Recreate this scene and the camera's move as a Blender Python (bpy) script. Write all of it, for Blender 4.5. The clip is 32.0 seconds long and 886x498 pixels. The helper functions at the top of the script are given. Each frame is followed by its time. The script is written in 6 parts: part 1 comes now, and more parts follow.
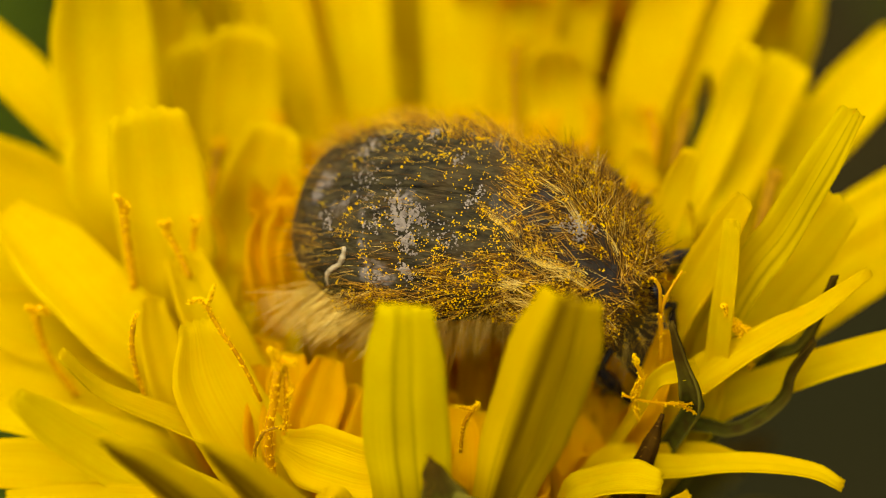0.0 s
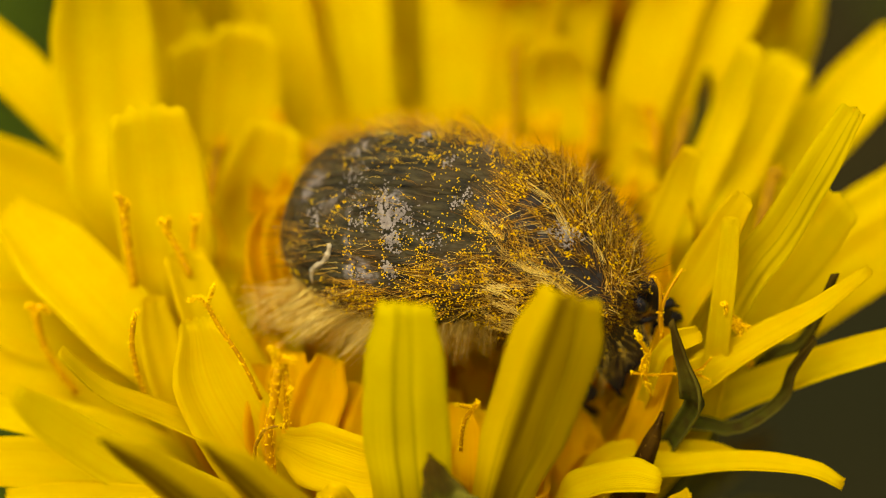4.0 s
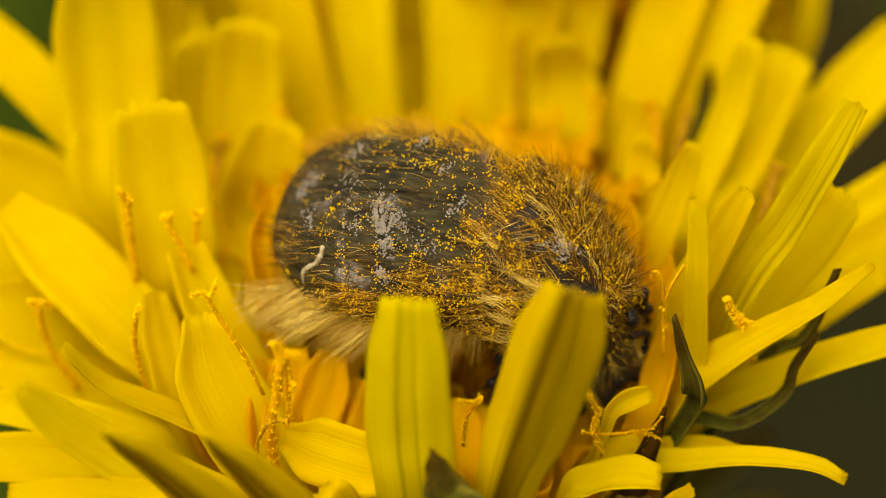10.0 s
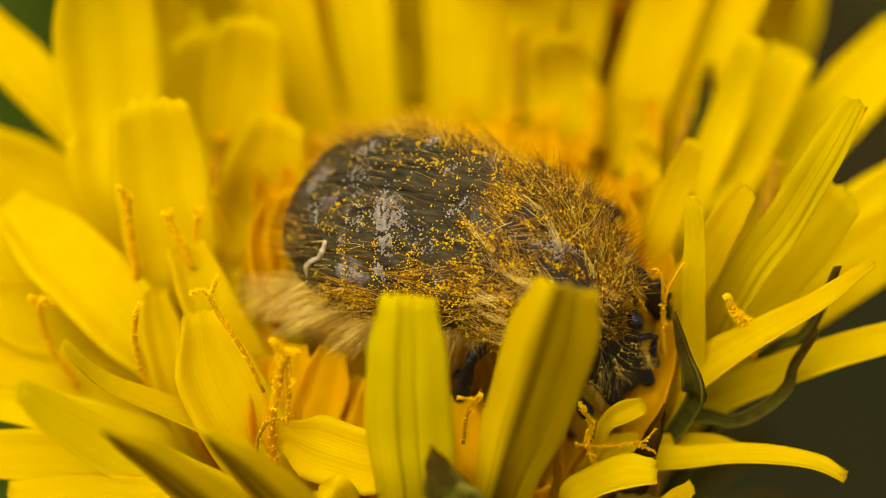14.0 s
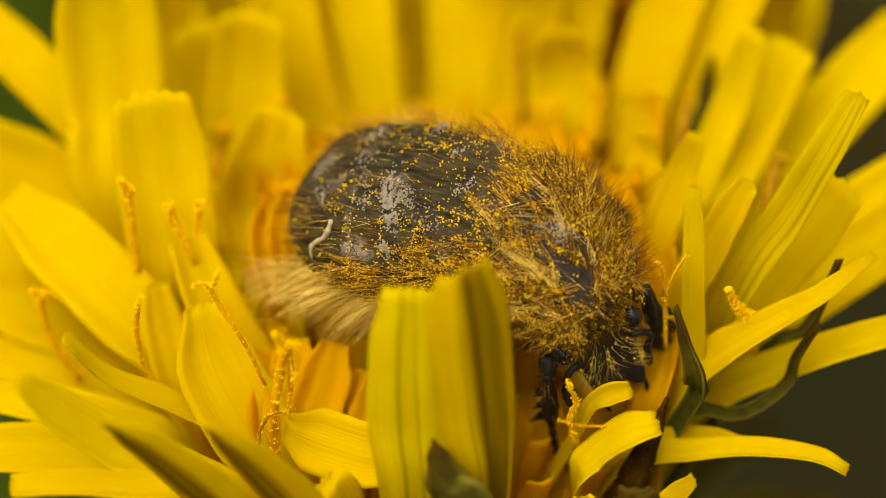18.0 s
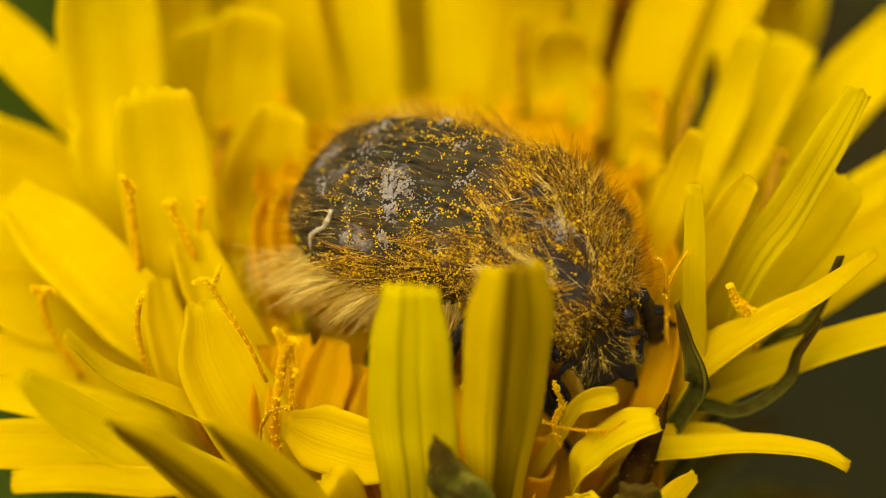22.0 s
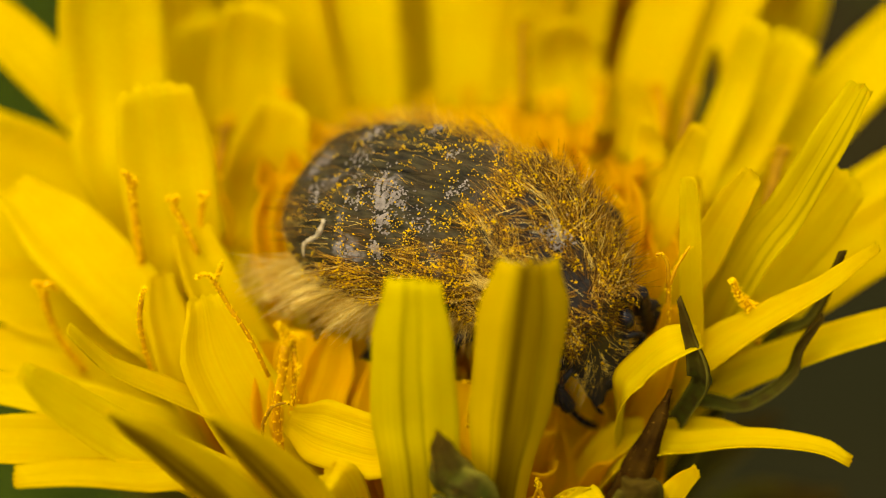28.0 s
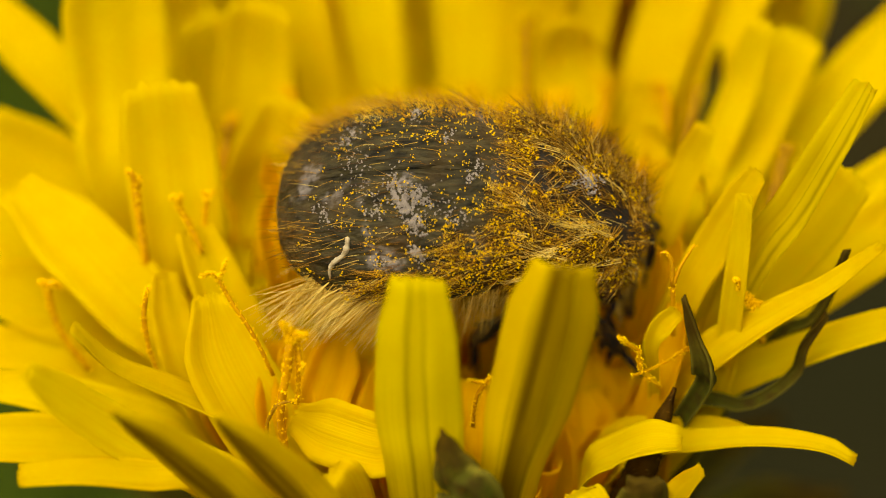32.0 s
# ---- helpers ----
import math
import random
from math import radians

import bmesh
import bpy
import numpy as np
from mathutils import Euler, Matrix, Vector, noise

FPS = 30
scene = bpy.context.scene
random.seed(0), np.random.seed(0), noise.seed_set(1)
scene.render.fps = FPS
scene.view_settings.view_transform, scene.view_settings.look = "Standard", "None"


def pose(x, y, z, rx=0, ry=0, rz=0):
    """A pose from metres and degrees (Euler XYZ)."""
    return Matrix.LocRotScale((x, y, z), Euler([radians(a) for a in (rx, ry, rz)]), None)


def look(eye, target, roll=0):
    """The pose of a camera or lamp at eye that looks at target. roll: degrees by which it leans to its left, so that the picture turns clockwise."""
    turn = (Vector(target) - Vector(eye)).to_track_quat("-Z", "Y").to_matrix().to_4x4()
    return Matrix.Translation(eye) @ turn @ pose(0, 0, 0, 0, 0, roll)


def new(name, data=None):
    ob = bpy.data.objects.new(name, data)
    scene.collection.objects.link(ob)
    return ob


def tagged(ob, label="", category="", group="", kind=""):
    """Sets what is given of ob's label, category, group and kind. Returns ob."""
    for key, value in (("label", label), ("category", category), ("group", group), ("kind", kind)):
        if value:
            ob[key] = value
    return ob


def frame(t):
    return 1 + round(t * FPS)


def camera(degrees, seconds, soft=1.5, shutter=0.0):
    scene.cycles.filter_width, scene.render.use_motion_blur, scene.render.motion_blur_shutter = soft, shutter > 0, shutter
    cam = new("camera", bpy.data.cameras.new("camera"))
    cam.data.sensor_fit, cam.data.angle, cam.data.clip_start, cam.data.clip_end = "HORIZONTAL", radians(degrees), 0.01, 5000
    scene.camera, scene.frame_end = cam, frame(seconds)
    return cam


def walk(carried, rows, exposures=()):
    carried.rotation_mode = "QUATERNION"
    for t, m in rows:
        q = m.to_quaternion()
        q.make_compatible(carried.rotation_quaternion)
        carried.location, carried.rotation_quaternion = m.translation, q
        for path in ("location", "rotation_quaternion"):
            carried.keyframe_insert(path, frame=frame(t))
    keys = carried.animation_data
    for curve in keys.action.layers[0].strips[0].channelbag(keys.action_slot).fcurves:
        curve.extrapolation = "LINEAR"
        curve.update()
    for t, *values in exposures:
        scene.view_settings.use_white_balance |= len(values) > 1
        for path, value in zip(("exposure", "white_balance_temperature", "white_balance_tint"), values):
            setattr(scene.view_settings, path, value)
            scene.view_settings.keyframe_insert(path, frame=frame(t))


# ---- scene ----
MM = 0.001

# ---- camera ----
cam = camera(9.195, 32.0, 1.0)
cam.data.dof.use_dof = True
cam.data.dof.focus_distance = 0.1489
cam.data.dof.aperture_fstop = 28.0


def eye_row(t, right, up):
    """Camera slid in its own picture plane, in mm."""
    e = radians(38.0)
    u = Vector((0, math.sin(e), math.cos(e)))
    f = Vector((0, math.cos(e), -math.sin(e)))
    eye = -150.0 * f + right * Vector((1, 0, 0)) + up * u
    return (t, look(eye * MM, (eye + 150.0 * f) * MM))


walk(cam, [
    eye_row(0.0, 0.048, 0.153),
    eye_row(0.5, 0.082, 0.129),
    eye_row(1.0, 0.118, 0.071),
    eye_row(1.5, 0.118, 0.071),
    eye_row(2.0, 0.094, 0.094),
    eye_row(2.5, 0.059, 0.165),
    eye_row(3.0, 0.048, 0.176),
    eye_row(3.5, 0.048, 0.118),
    eye_row(5.5, 0.023, 0.094),
    eye_row(6.0, 0.024, 0.094),
    eye_row(6.5, 0.024, 0.094),
    eye_row(7.0, -0.000, 0.046),
    eye_row(7.5, -0.000, -0.048),
    eye_row(8.0, 0.023, -0.094),
    eye_row(8.5, -0.000, -0.071),
    eye_row(9.0, -0.000, 0.000),
    eye_row(9.5, -0.023, -0.048),
    eye_row(10.0, -0.023, -0.025),
    eye_row(10.5, -0.035, -0.025),
    eye_row(11.0, -0.046, -0.095),
    eye_row(11.5, 0.023, -0.142),
    eye_row(12.0, -0.000, -0.142),
    eye_row(12.5, 0.012, -0.095),
    eye_row(13.0, -0.000, -0.118),
    eye_row(13.5, -0.000, -0.071),
    eye_row(14.0, -0.023, -0.095),
    eye_row(14.5, -0.071, -0.165),
    eye_row(16.5, -0.082, -0.189),
    eye_row(17.0, -0.094, -0.165),
    eye_row(17.5, -0.094, -0.189),
    eye_row(18.0, -0.070, -0.283),
    eye_row(18.5, -0.094, -0.283),
    eye_row(19.0, -0.094, -0.283),
    eye_row(19.5, -0.105, -0.236),
    eye_row(20.0, -0.094, -0.259),
    eye_row(20.5, -0.071, -0.260),
    eye_row(21.0, -0.105, -0.342),
    eye_row(21.5, -0.082, -0.413),
    eye_row(22.0, -0.105, -0.377),
    eye_row(22.5, -0.141, -0.342),
    eye_row(23.0, -0.142, -0.330),
    eye_row(23.5, -0.165, -0.318),
    eye_row(24.0, -0.165, -0.377),
    eye_row(24.5, -0.129, -0.425),
    eye_row(25.0, -0.129, -0.448),
    eye_row(25.5, -0.142, -0.401),
    eye_row(27.5, -0.165, -0.448),
    eye_row(28.0, -0.165, -0.518),
    eye_row(28.5, -0.165, -0.495),
    eye_row(29.0, -0.200, -0.472),
    eye_row(29.5, -0.235, -0.495),
    eye_row(30.0, -0.283, -0.484),
    eye_row(30.5, -0.258, -0.518),
    eye_row(31.0, -0.235, -0.543),
    eye_row(31.5, -0.235, -0.577),
    eye_row(32.0, -0.283, -0.554),
], exposures=((0.0, 0.84, 7800.0), (32.0, 0.84, 7800.0)))

# ---- light ----
world = bpy.data.worlds.new("world")
scene.world = world
world.use_nodes = True
wn = world.node_tree
sky = wn.nodes.new("ShaderNodeTexSky")
sky.sky_type = 'NISHITA'
sky.sun_disc = False
sky.sun_elevation = radians(66)
sky.sun_rotation = radians(225)
sky.dust_density = 4.0
sky.air_density = 1.0
wn.nodes["Background"].inputs["Strength"].default_value = 0.13
cloud = wn.nodes.new("ShaderNodeHueSaturation")  # thin cloud: a whiter sky
cloud.inputs["Saturation"].default_value = 0.2
wn.links.new(sky.outputs[0], cloud.inputs["Color"])
wn.links.new(cloud.outputs[0], wn.nodes["Background"].inputs["Color"])
sun_data = bpy.data.lights.new("sun", 'SUN')
sun_data.energy = 1.2
sun_data.angle = radians(60)
sun_data.color = (1.0, 0.95, 0.87)
sun = new("sun", sun_data)
sun.matrix_world = look((-0.17, -0.17, 0.54), (0, 0, 0))


# ---- materials ----
def material(name, base, rough=0.5, spec=0.5):
    m = bpy.data.materials.new(name)
    m.use_nodes = True
    b = m.node_tree.nodes["Principled BSDF"]
    b.inputs["Base Color"].default_value = (*base, 1)
    b.inputs["Roughness"].default_value = rough
    b.inputs["Specular IOR Level"].default_value = spec
    return m, m.node_tree.nodes, m.node_tree.links, b


def noise_node(n, l, scale, detail=4.0, coord="Object", stretch=None):
    tc = n.new("ShaderNodeTexCoord")
    t = n.new("ShaderNodeTexNoise")
    t.inputs["Scale"].default_value = scale
    t.inputs["Detail"].default_value = detail
    if stretch:
        mp = n.new("ShaderNodeMapping")
        mp.inputs["Scale"].default_value = stretch
        l.new(tc.outputs[coord], mp.inputs["Vector"])
        l.new(mp.outputs[0], t.inputs["Vector"])
    else:
        l.new(tc.outputs[coord], t.inputs["Vector"])
    return t


def ramp(n, l, src, stops):
    r = n.new("ShaderNodeValToRGB")
    els = r.color_ramp.elements
    while len(els) < len(stops):
        els.new(0.5)
    for e, (p, c) in zip(els, stops):
        e.position = p
        e.color = (*c, 1) if len(c) == 3 else c
    l.new(src, r.inputs[0])
    return r


def mixc(n, l, fac, a, b, mode='MIX'):
    x = n.new("ShaderNodeMix")
    x.data_type = 'RGBA'
    x.blend_type = mode
    for sock, v in ((x.inputs[0], fac), (x.inputs[6], a), (x.inputs[7], b)):
        if isinstance(v, (int, float)):
            sock.default_value = v
        elif isinstance(v, tuple):
            sock.default_value = (*v, 1)
        else:
            l.new(v, sock)
    return x.outputs[2]


def bump(n, l, b, height, strength, distance):
    x = n.new("ShaderNodeBump")
    x.inputs["Strength"].default_value = strength
    x.inputs["Distance"].default_value = distance
    l.new(height, x.inputs["Height"])
    l.new(x.outputs[0], b.inputs["Normal"])
    return x


def petal_material(name, pale, deep, stripe=None, trans=0.44, twin_lines=None):
    """Ligule skin: fine veins along the blade, mottling, light passing through; stripe: an olive band on the outer face."""
    m, n, l, b = material(name, pale, 0.6, 0.05)
    veins = noise_node(n, l, 1.0, 3.0, "UV", (26.0, 1.2, 1.0))
    blotch = noise_node(n, l, 900.0, 3.0)
    info = n.new("ShaderNodeObjectInfo")
    col = mixc(n, l, ramp(n, l, veins.outputs[0], ((0.35, (0, 0, 0)), (0.7, (0.65, 0.65, 0.65)))).outputs[0], pale, deep)
    col = mixc(n, l, ramp(n, l, blotch.outputs[0], ((0.4, (0, 0, 0)), (0.8, (0.6, 0.6, 0.6)))).outputs[0], col, deep)
    tint = mixc(n, l, info.outputs["Random"], (1.0, 1.0, 1.0), (0.93, 0.86, 0.7))
    col = mixc(n, l, 1.0, col, tint, 'MULTIPLY')
    if stripe:
        uv = n.new("ShaderNodeTexCoord")
        sep = n.new("ShaderNodeSeparateXYZ")
        l.new(uv.outputs["UV"], sep.inputs[0])
        wob = n.new("ShaderNodeMath")
        wob.operation = 'MULTIPLY_ADD'
        l.new(veins.outputs[0], wob.inputs[0])
        wob.inputs[1].default_value = 0.32
        l.new(sep.outputs[0], wob.inputs[2])
        band = ramp(n, l, wob.outputs[0], ((0.38, (0, 0, 0)), (0.50, (0.85, 0.85, 0.85)), (0.78, (1, 1, 1)), (0.93, (0, 0, 0))))
        lines = ramp(n, l, wob.outputs[0], ((0.44, (1, 1, 1)), (0.56, (0.9, 0.9, 0.9)), (0.63, (0.25, 0.25, 0.25)), (0.70, (0.9, 0.9, 0.9)), (0.8, (1, 1, 1))))
        low_part = ramp(n, l, sep.outputs[1], ((0.36, (1, 1, 1)), (0.75, (0, 0, 0))))
        depth = mixc(n, l, 1.0, lines.outputs[0], low_part.outputs[0], 'LIGHTEN')
        tone = mixc(n, l, depth, (0.44, 0.29, 0.004), stripe)
        col = mixc(n, l, band.outputs[0], col, tone)
    # two darker lines along the blade
    if twin_lines:
        uv = n.new("ShaderNodeTexCoord")
        sep = n.new("ShaderNodeSeparateXYZ")
        l.new(uv.outputs["UV"], sep.inputs[0])
        wob = n.new("ShaderNodeMath")
        wob.operation = 'MULTIPLY_ADD'
        l.new(blotch.outputs[0], wob.inputs[0])
        wob.inputs[1].default_value = 0.05
        l.new(sep.outputs[0], wob.inputs[2])
        line = ramp(n, l, wob.outputs[0], ((0.39, (0, 0, 0)), (0.43, (0.7, 0.7, 0.7)), (0.47, (0.1, 0.1, 0.1)), (0.60, (0.1, 0.1, 0.1)), (0.64, (0.8, 0.8, 0.8)), (0.69, (0, 0, 0))))
        col = mixc(n, l, line.outputs[0], col, twin_lines)
    l.new(col, b.inputs["Base Color"])
    bump(n, l, b, veins.outputs[0], 0.6, 0.00008)
    tr = n.new("ShaderNodeBsdfTranslucent")
    l.new(col, tr.inputs["Color"])
    mix = n.new("ShaderNodeMixShader")
    mix.inputs[0].default_value = trans
    l.new(b.outputs[0], mix.inputs[1])
    l.new(tr.outputs[0], mix.inputs[2])
    l.new(mix.outputs[0], n["Material Output"].inputs["Surface"])
    return m


PETAL = petal_material("petal_yellow", (0.81, 0.625, 0.001), (0.77, 0.50, 0.001))
PETAL_BACK = petal_material("petal_outer", (0.75, 0.605, 0.002), (0.65, 0.51, 0.002), None, 0.44, (0.34, 0.25, 0.004))
PETAL_OLIVE = petal_material("petal_outer_olive", (0.74, 0.56, 0.002), (0.64, 0.46, 0.002), (0.16, 0.090, 0.002))
TUBE = petal_material("floret_tube", (0.85, 0.55, 0.001), (0.80, 0.43, 0.001), None, 0.55)


def plain(name, base, dark, scale, rough, spec=0.5, bmp=0.0, dist=0.00003):
    m, n, l, b = material(name, base, rough, spec)
    t = noise_node(n, l, scale, 5.0)
    big = noise_node(n, l, scale * 0.18, 2.0)
    c = mixc(n, l, ramp(n, l, t.outputs[0], ((0.35, (0, 0, 0)), (0.68, (1, 1, 1)))).outputs[0], base, dark)
    c = mixc(n, l, ramp(n, l, big.outputs[0], ((0.4, (0, 0, 0)), (0.75, (0.5, 0.5, 0.5)))).outputs[0], c, dark)
    l.new(c, b.inputs["Base Color"])
    if bmp:
        bump(n, l, b, t.outputs[0], bmp, dist)
    return m




def bract_material():
    """Dark green bract, browned in the middle, with a paler downy rim."""
    m, n, l, b = material("bract_green", (0.045, 0.05, 0.01), 0.8, 0.02)
    uv = n.new("ShaderNodeTexCoord")
    sep = n.new("ShaderNodeSeparateXYZ")
    l.new(uv.outputs["UV"], sep.inputs[0])
    t = noise_node(n, l, 2200.0, 5.0)
    c = mixc(n, l, ramp(n, l, t.outputs[0], ((0.35, (0, 0, 0)), (0.68, (1, 1, 1)))).outputs[0], (0.065, 0.070, 0.006), (0.040, 0.026, 0.004))
    rim = ramp(n, l, sep.outputs[0], ((0.03, (1, 1, 1)), (0.14, (0, 0, 0)), (0.86, (0, 0, 0)), (0.97, (1, 1, 1))))
    c = mixc(n, l, rim.outputs[0], c, (0.14, 0.12, 0.012))
    tip = ramp(n, l, sep.outputs[1], ((0.4, (0, 0, 0)), (0.8, (0.85, 0.85, 0.85))))
    c = mixc(n, l, tip.outputs[0], c, mixc(n, l, t.outputs[0], (0.085, 0.046, 0.004), (0.026, 0.015, 0.002)))
    l.new(c, b.inputs["Base Color"])
    bump(n, l, b, t.outputs[0], 0.8, 0.0001)
    return m


BRACT = bract_material()
BRACT_DRY = plain("bract_brown", (0.075, 0.036, 0.003), (0.022, 0.009, 0.001), 1800.0, 0.8, 0.02, 0.7, 0.00008)
STEM = plain("stem_green", (0.16, 0.17, 0.05), (0.10, 0.09, 0.03), 300.0, 0.5)
STYLE = plain("style_orange", (0.74, 0.38, 0.008), (0.50, 0.22, 0.006), 2500.0, 0.7, 0.08, 0.5)
STYLE_DARK = plain("style_brown", (0.44, 0.23, 0.006), (0.22, 0.10, 0.004), 2500.0, 0.7, 0.08, 0.5)
POLLEN = plain("pollen_yellow", (0.92, 0.63, 0.007), (0.85, 0.48, 0.005), 4000.0, 0.8, 0.05)
LEG = plain("leg_black", (0.005, 0.005, 0.005), (0.014, 0.011, 0.008), 3500.0, 0.42, 0.22, 0.6, 0.00003)
SKIN = plain("body_black", (0.009, 0.008, 0.006), (0.026, 0.018, 0.008), 3800.0, 0.5, 0.15, 1.0, 0.00008)
EYE_MAT = plain("eye_black", (0.008, 0.008, 0.010), (0.015, 0.012, 0.01), 6000.0, 0.25, 0.3)
FACE = plain("face_black", (0.008, 0.008, 0.008), (0.018, 0.014, 0.009), 2200.0, 0.33, 0.4, 0.7, 0.00004)
PLATE = plain("plate_grey", (0.052, 0.046, 0.024), (0.018, 0.016, 0.009), 2400.0, 0.5, 0.2, 0.6, 0.00004)
PALE = plain("pale_scale", (0.50, 0.42, 0.24), (0.24, 0.18, 0.08), 5000.0, 0.7, 0.3, 0.6)


def hair_material(name, light, mid, dark):
    m, n, l, b = material(name, mid, 0.5, 0.12)
    geo = n.new("ShaderNodeNewGeometry")
    r = ramp(n, l, geo.outputs["Random Per Island"], ((0.0, dark), (0.38, dark), (0.70, mid), (1.0, light)))
    t = noise_node(n, l, 900.0, 3.0)
    c = mixc(n, l, ramp(n, l, t.outputs[0], ((0.4, (0, 0, 0)), (0.7, (0.7, 0.7, 0.7)))).outputs[0], r.outputs[0], dark)
    l.new(c, b.inputs["Base Color"])
    return m


PATCH = plain("patch_grey", (0.38, 0.33, 0.265), (0.21, 0.175, 0.135), 5000.0, 0.7, 0.3, 0.6)
HAIR = hair_material("hair_tan", (0.80, 0.46, 0.04), (0.43, 0.19, 0.004), (0.06, 0.024, 0.002))
HAIR_GOLD = hair_material("hair_gold", (0.93, 0.62, 0.04), (0.86, 0.48, 0.02), (0.50, 0.23, 0.006))
HAIR_PALE = hair_material("hair_pale", (0.96, 0.78, 0.24), (0.90, 0.66, 0.14), (0.58, 0.37, 0.05))
DIRT = plain("soil", (0.021, 0.0165, 0.0055), (0.010, 0.0125, 0.005), 22.0, 0.95, 0.0, 0.4, 0.004)
GRASS = plain("grass_green", (0.060, 0.090, 0.006), (0.030, 0.052, 0.003), 60.0, 0.7, 0.05)


def elytra_material():
    """Dark satin wing case with punctures, striae and patches of pale grey scales."""
    m, n, l, b = material("elytra_dark", (0.03, 0.03, 0.02), 0.52, 0.09)
    grain = noise_node(n, l, 5200.0, 4.0, "Object", (0.35, 1.0, 1.0))
    patch = noise_node(n, l, 620.0, 6.0, "Object", (1.0, 1.0, 1.0))
    fine = noise_node(n, l, 4200.0, 3.0)
    col = mixc(n, l, ramp(n, l, grain.outputs[0], ((0.35, (0, 0, 0)), (0.7, (1, 1, 1)))).outputs[0], (0.052, 0.042, 0.015), (0.006, 0.005, 0.002))
    mask = ramp(n, l, patch.outputs[0], ((0.58, (0, 0, 0)), (0.66, (1, 1, 1))))
    fm = ramp(n, l, fine.outputs[0], ((0.40, (0, 0, 0)), (0.55, (1, 1, 1))))
    both = mixc(n, l, 1.0, mask.outputs[0], fm.outputs[0], 'MULTIPLY')
    col = mixc(n, l, both, col, (0.20, 0.175, 0.145))
    rust = noise_node(n, l, 450.0, 3.0)
    col = mixc(n, l, ramp(n, l, rust.outputs[0], ((0.48, (0, 0, 0)), (0.72, (0.85, 0.85, 0.85)))).outputs[0], col, (0.085, 0.050, 0.014))
    l.new(col, b.inputs["Base Color"])
    wrinkle = noise_node(n, l, 2600.0, 5.0, "Object", (0.30, 1.0, 0.8))
    both = n.new("ShaderNodeMath")
    both.operation = 'MULTIPLY_ADD'
    l.new(wrinkle.outputs[0], both.inputs[0])
    both.inputs[1].default_value = 1.6
    l.new(grain.outputs[0], both.inputs[2])
    bump(n, l, b, both.outputs[0], 1.0, 0.00020)
    return m


ELYTRA = elytra_material()


# ---- mesh helpers ----
def part(name, mesh, mat, parent=None, label="", kind=""):
    ob = new(name, mesh)
    for x in (mat if isinstance(mat, (list, tuple)) else (mat,)):
        if x.name not in mesh.materials:
            mesh.materials.append(x)
    if parent is not None:
        ob.parent = parent
    if label or kind:
        tagged(ob, label=label, kind=kind)
    return ob


def mesh_of(verts, faces, smooth=True, scale=MM):
    me = bpy.data.meshes.new("mesh")
    me.from_pydata([tuple(c * scale for c in v) for v in verts], [], faces)
    if smooth:
        me.shade_smooth()
    me.validate()
    return me


def sheet(front, back, uvs=None):
    """A closed thin body from two equal grids of points (rows x columns); the back faces take the second material."""
    nv, nu = len(front), len(front[0])
    verts = [p for row in front for p in row] + [p for row in back for p in row]
    off = nv * nu
    faces, mats = [], []
    for j in range(nv - 1):
        for i in range(nu - 1):
            a = j * nu + i
            faces.append((a, a + 1, a + nu + 1, a + nu))
            mats.append(0)
            faces.append((off + a, off + a + nu, off + a + nu + 1, off + a + 1))
            mats.append(1)
    rim = [(0, i) for i in range(nu)] + [(j, nu - 1) for j in range(1, nv)] + [(nv - 1, i) for i in range(nu - 2, -1, -1)] + [(j, 0) for j in range(nv - 2, 0, -1)]
    for k, (j, i) in enumerate(rim):
        j2, i2 = rim[(k + 1) % len(rim)]
        a, c = j * nu + i, j2 * nu + i2
        faces.append((a, off + a, off + c, c))
        mats.append(0)
    me = mesh_of(verts, faces)
    me.polygons.foreach_set("material_index", mats[:len(me.polygons)])
    if uvs:
        flat = [q for row in uvs for q in row] * 2
        lay = me.uv_layers.new(name="UVMap")
        for lp in me.loops:
            lay.data[lp.index].uv = flat[lp.vertex_index]
    return me


def spline(pts, k):
    """k points evenly in parameter along a Catmull-Rom curve through pts."""
    p = [Vector(q) for q in pts]
    p = [2 * p[0] - p[1]] + p + [2 * p[-1] - p[-2]]
    out = []
    for i in range(k):
        s = i / (k - 1) * (len(p) - 3)
        j = min(int(s), len(p) - 4)
        t = s - j
        a, b, c, d = p[j:j + 4]
        out.append(0.5 * ((2 * b) + (c - a) * t + (2 * a - 5 * b + 4 * c - d) * t * t + (3 * b - a - 3 * c + d) * t ** 3))
    return out


def tube_mesh(pts, radii, sides=8, steps=16, rough=0.0, cap=True):
    c = spline(pts, steps)
    verts, faces = [], []
    up = Vector((0.3, 0.2, 0.93))
    for i, p in enumerate(c):
        t = (c[min(i + 1, steps - 1)] - c[max(i - 1, 0)]).normalized()
        s = t.cross(up).normalized()
        n = s.cross(t)
        f = i / (steps - 1) * (len(radii) - 1)
        j = min(int(f), len(radii) - 2)
        r = radii[j] + (radii[j + 1] - radii[j]) * (f - j)
        for k in range(sides):
            a = 2 * math.pi * k / sides
            rr = r * (1 + rough * random.uniform(-1, 1))
            verts.append(p + s * rr * math.cos(a) + n * rr * math.sin(a))
    for i in range(steps - 1):
        for k in range(sides):
            a, b2 = i * sides + k, i * sides + (k + 1) % sides
            faces.append((a, b2, b2 + sides, a + sides))
    if cap:
        faces.append(tuple(range(sides - 1, -1, -1)))
        faces.append(tuple(range((steps - 1) * sides, steps * sides)))
    return verts, faces


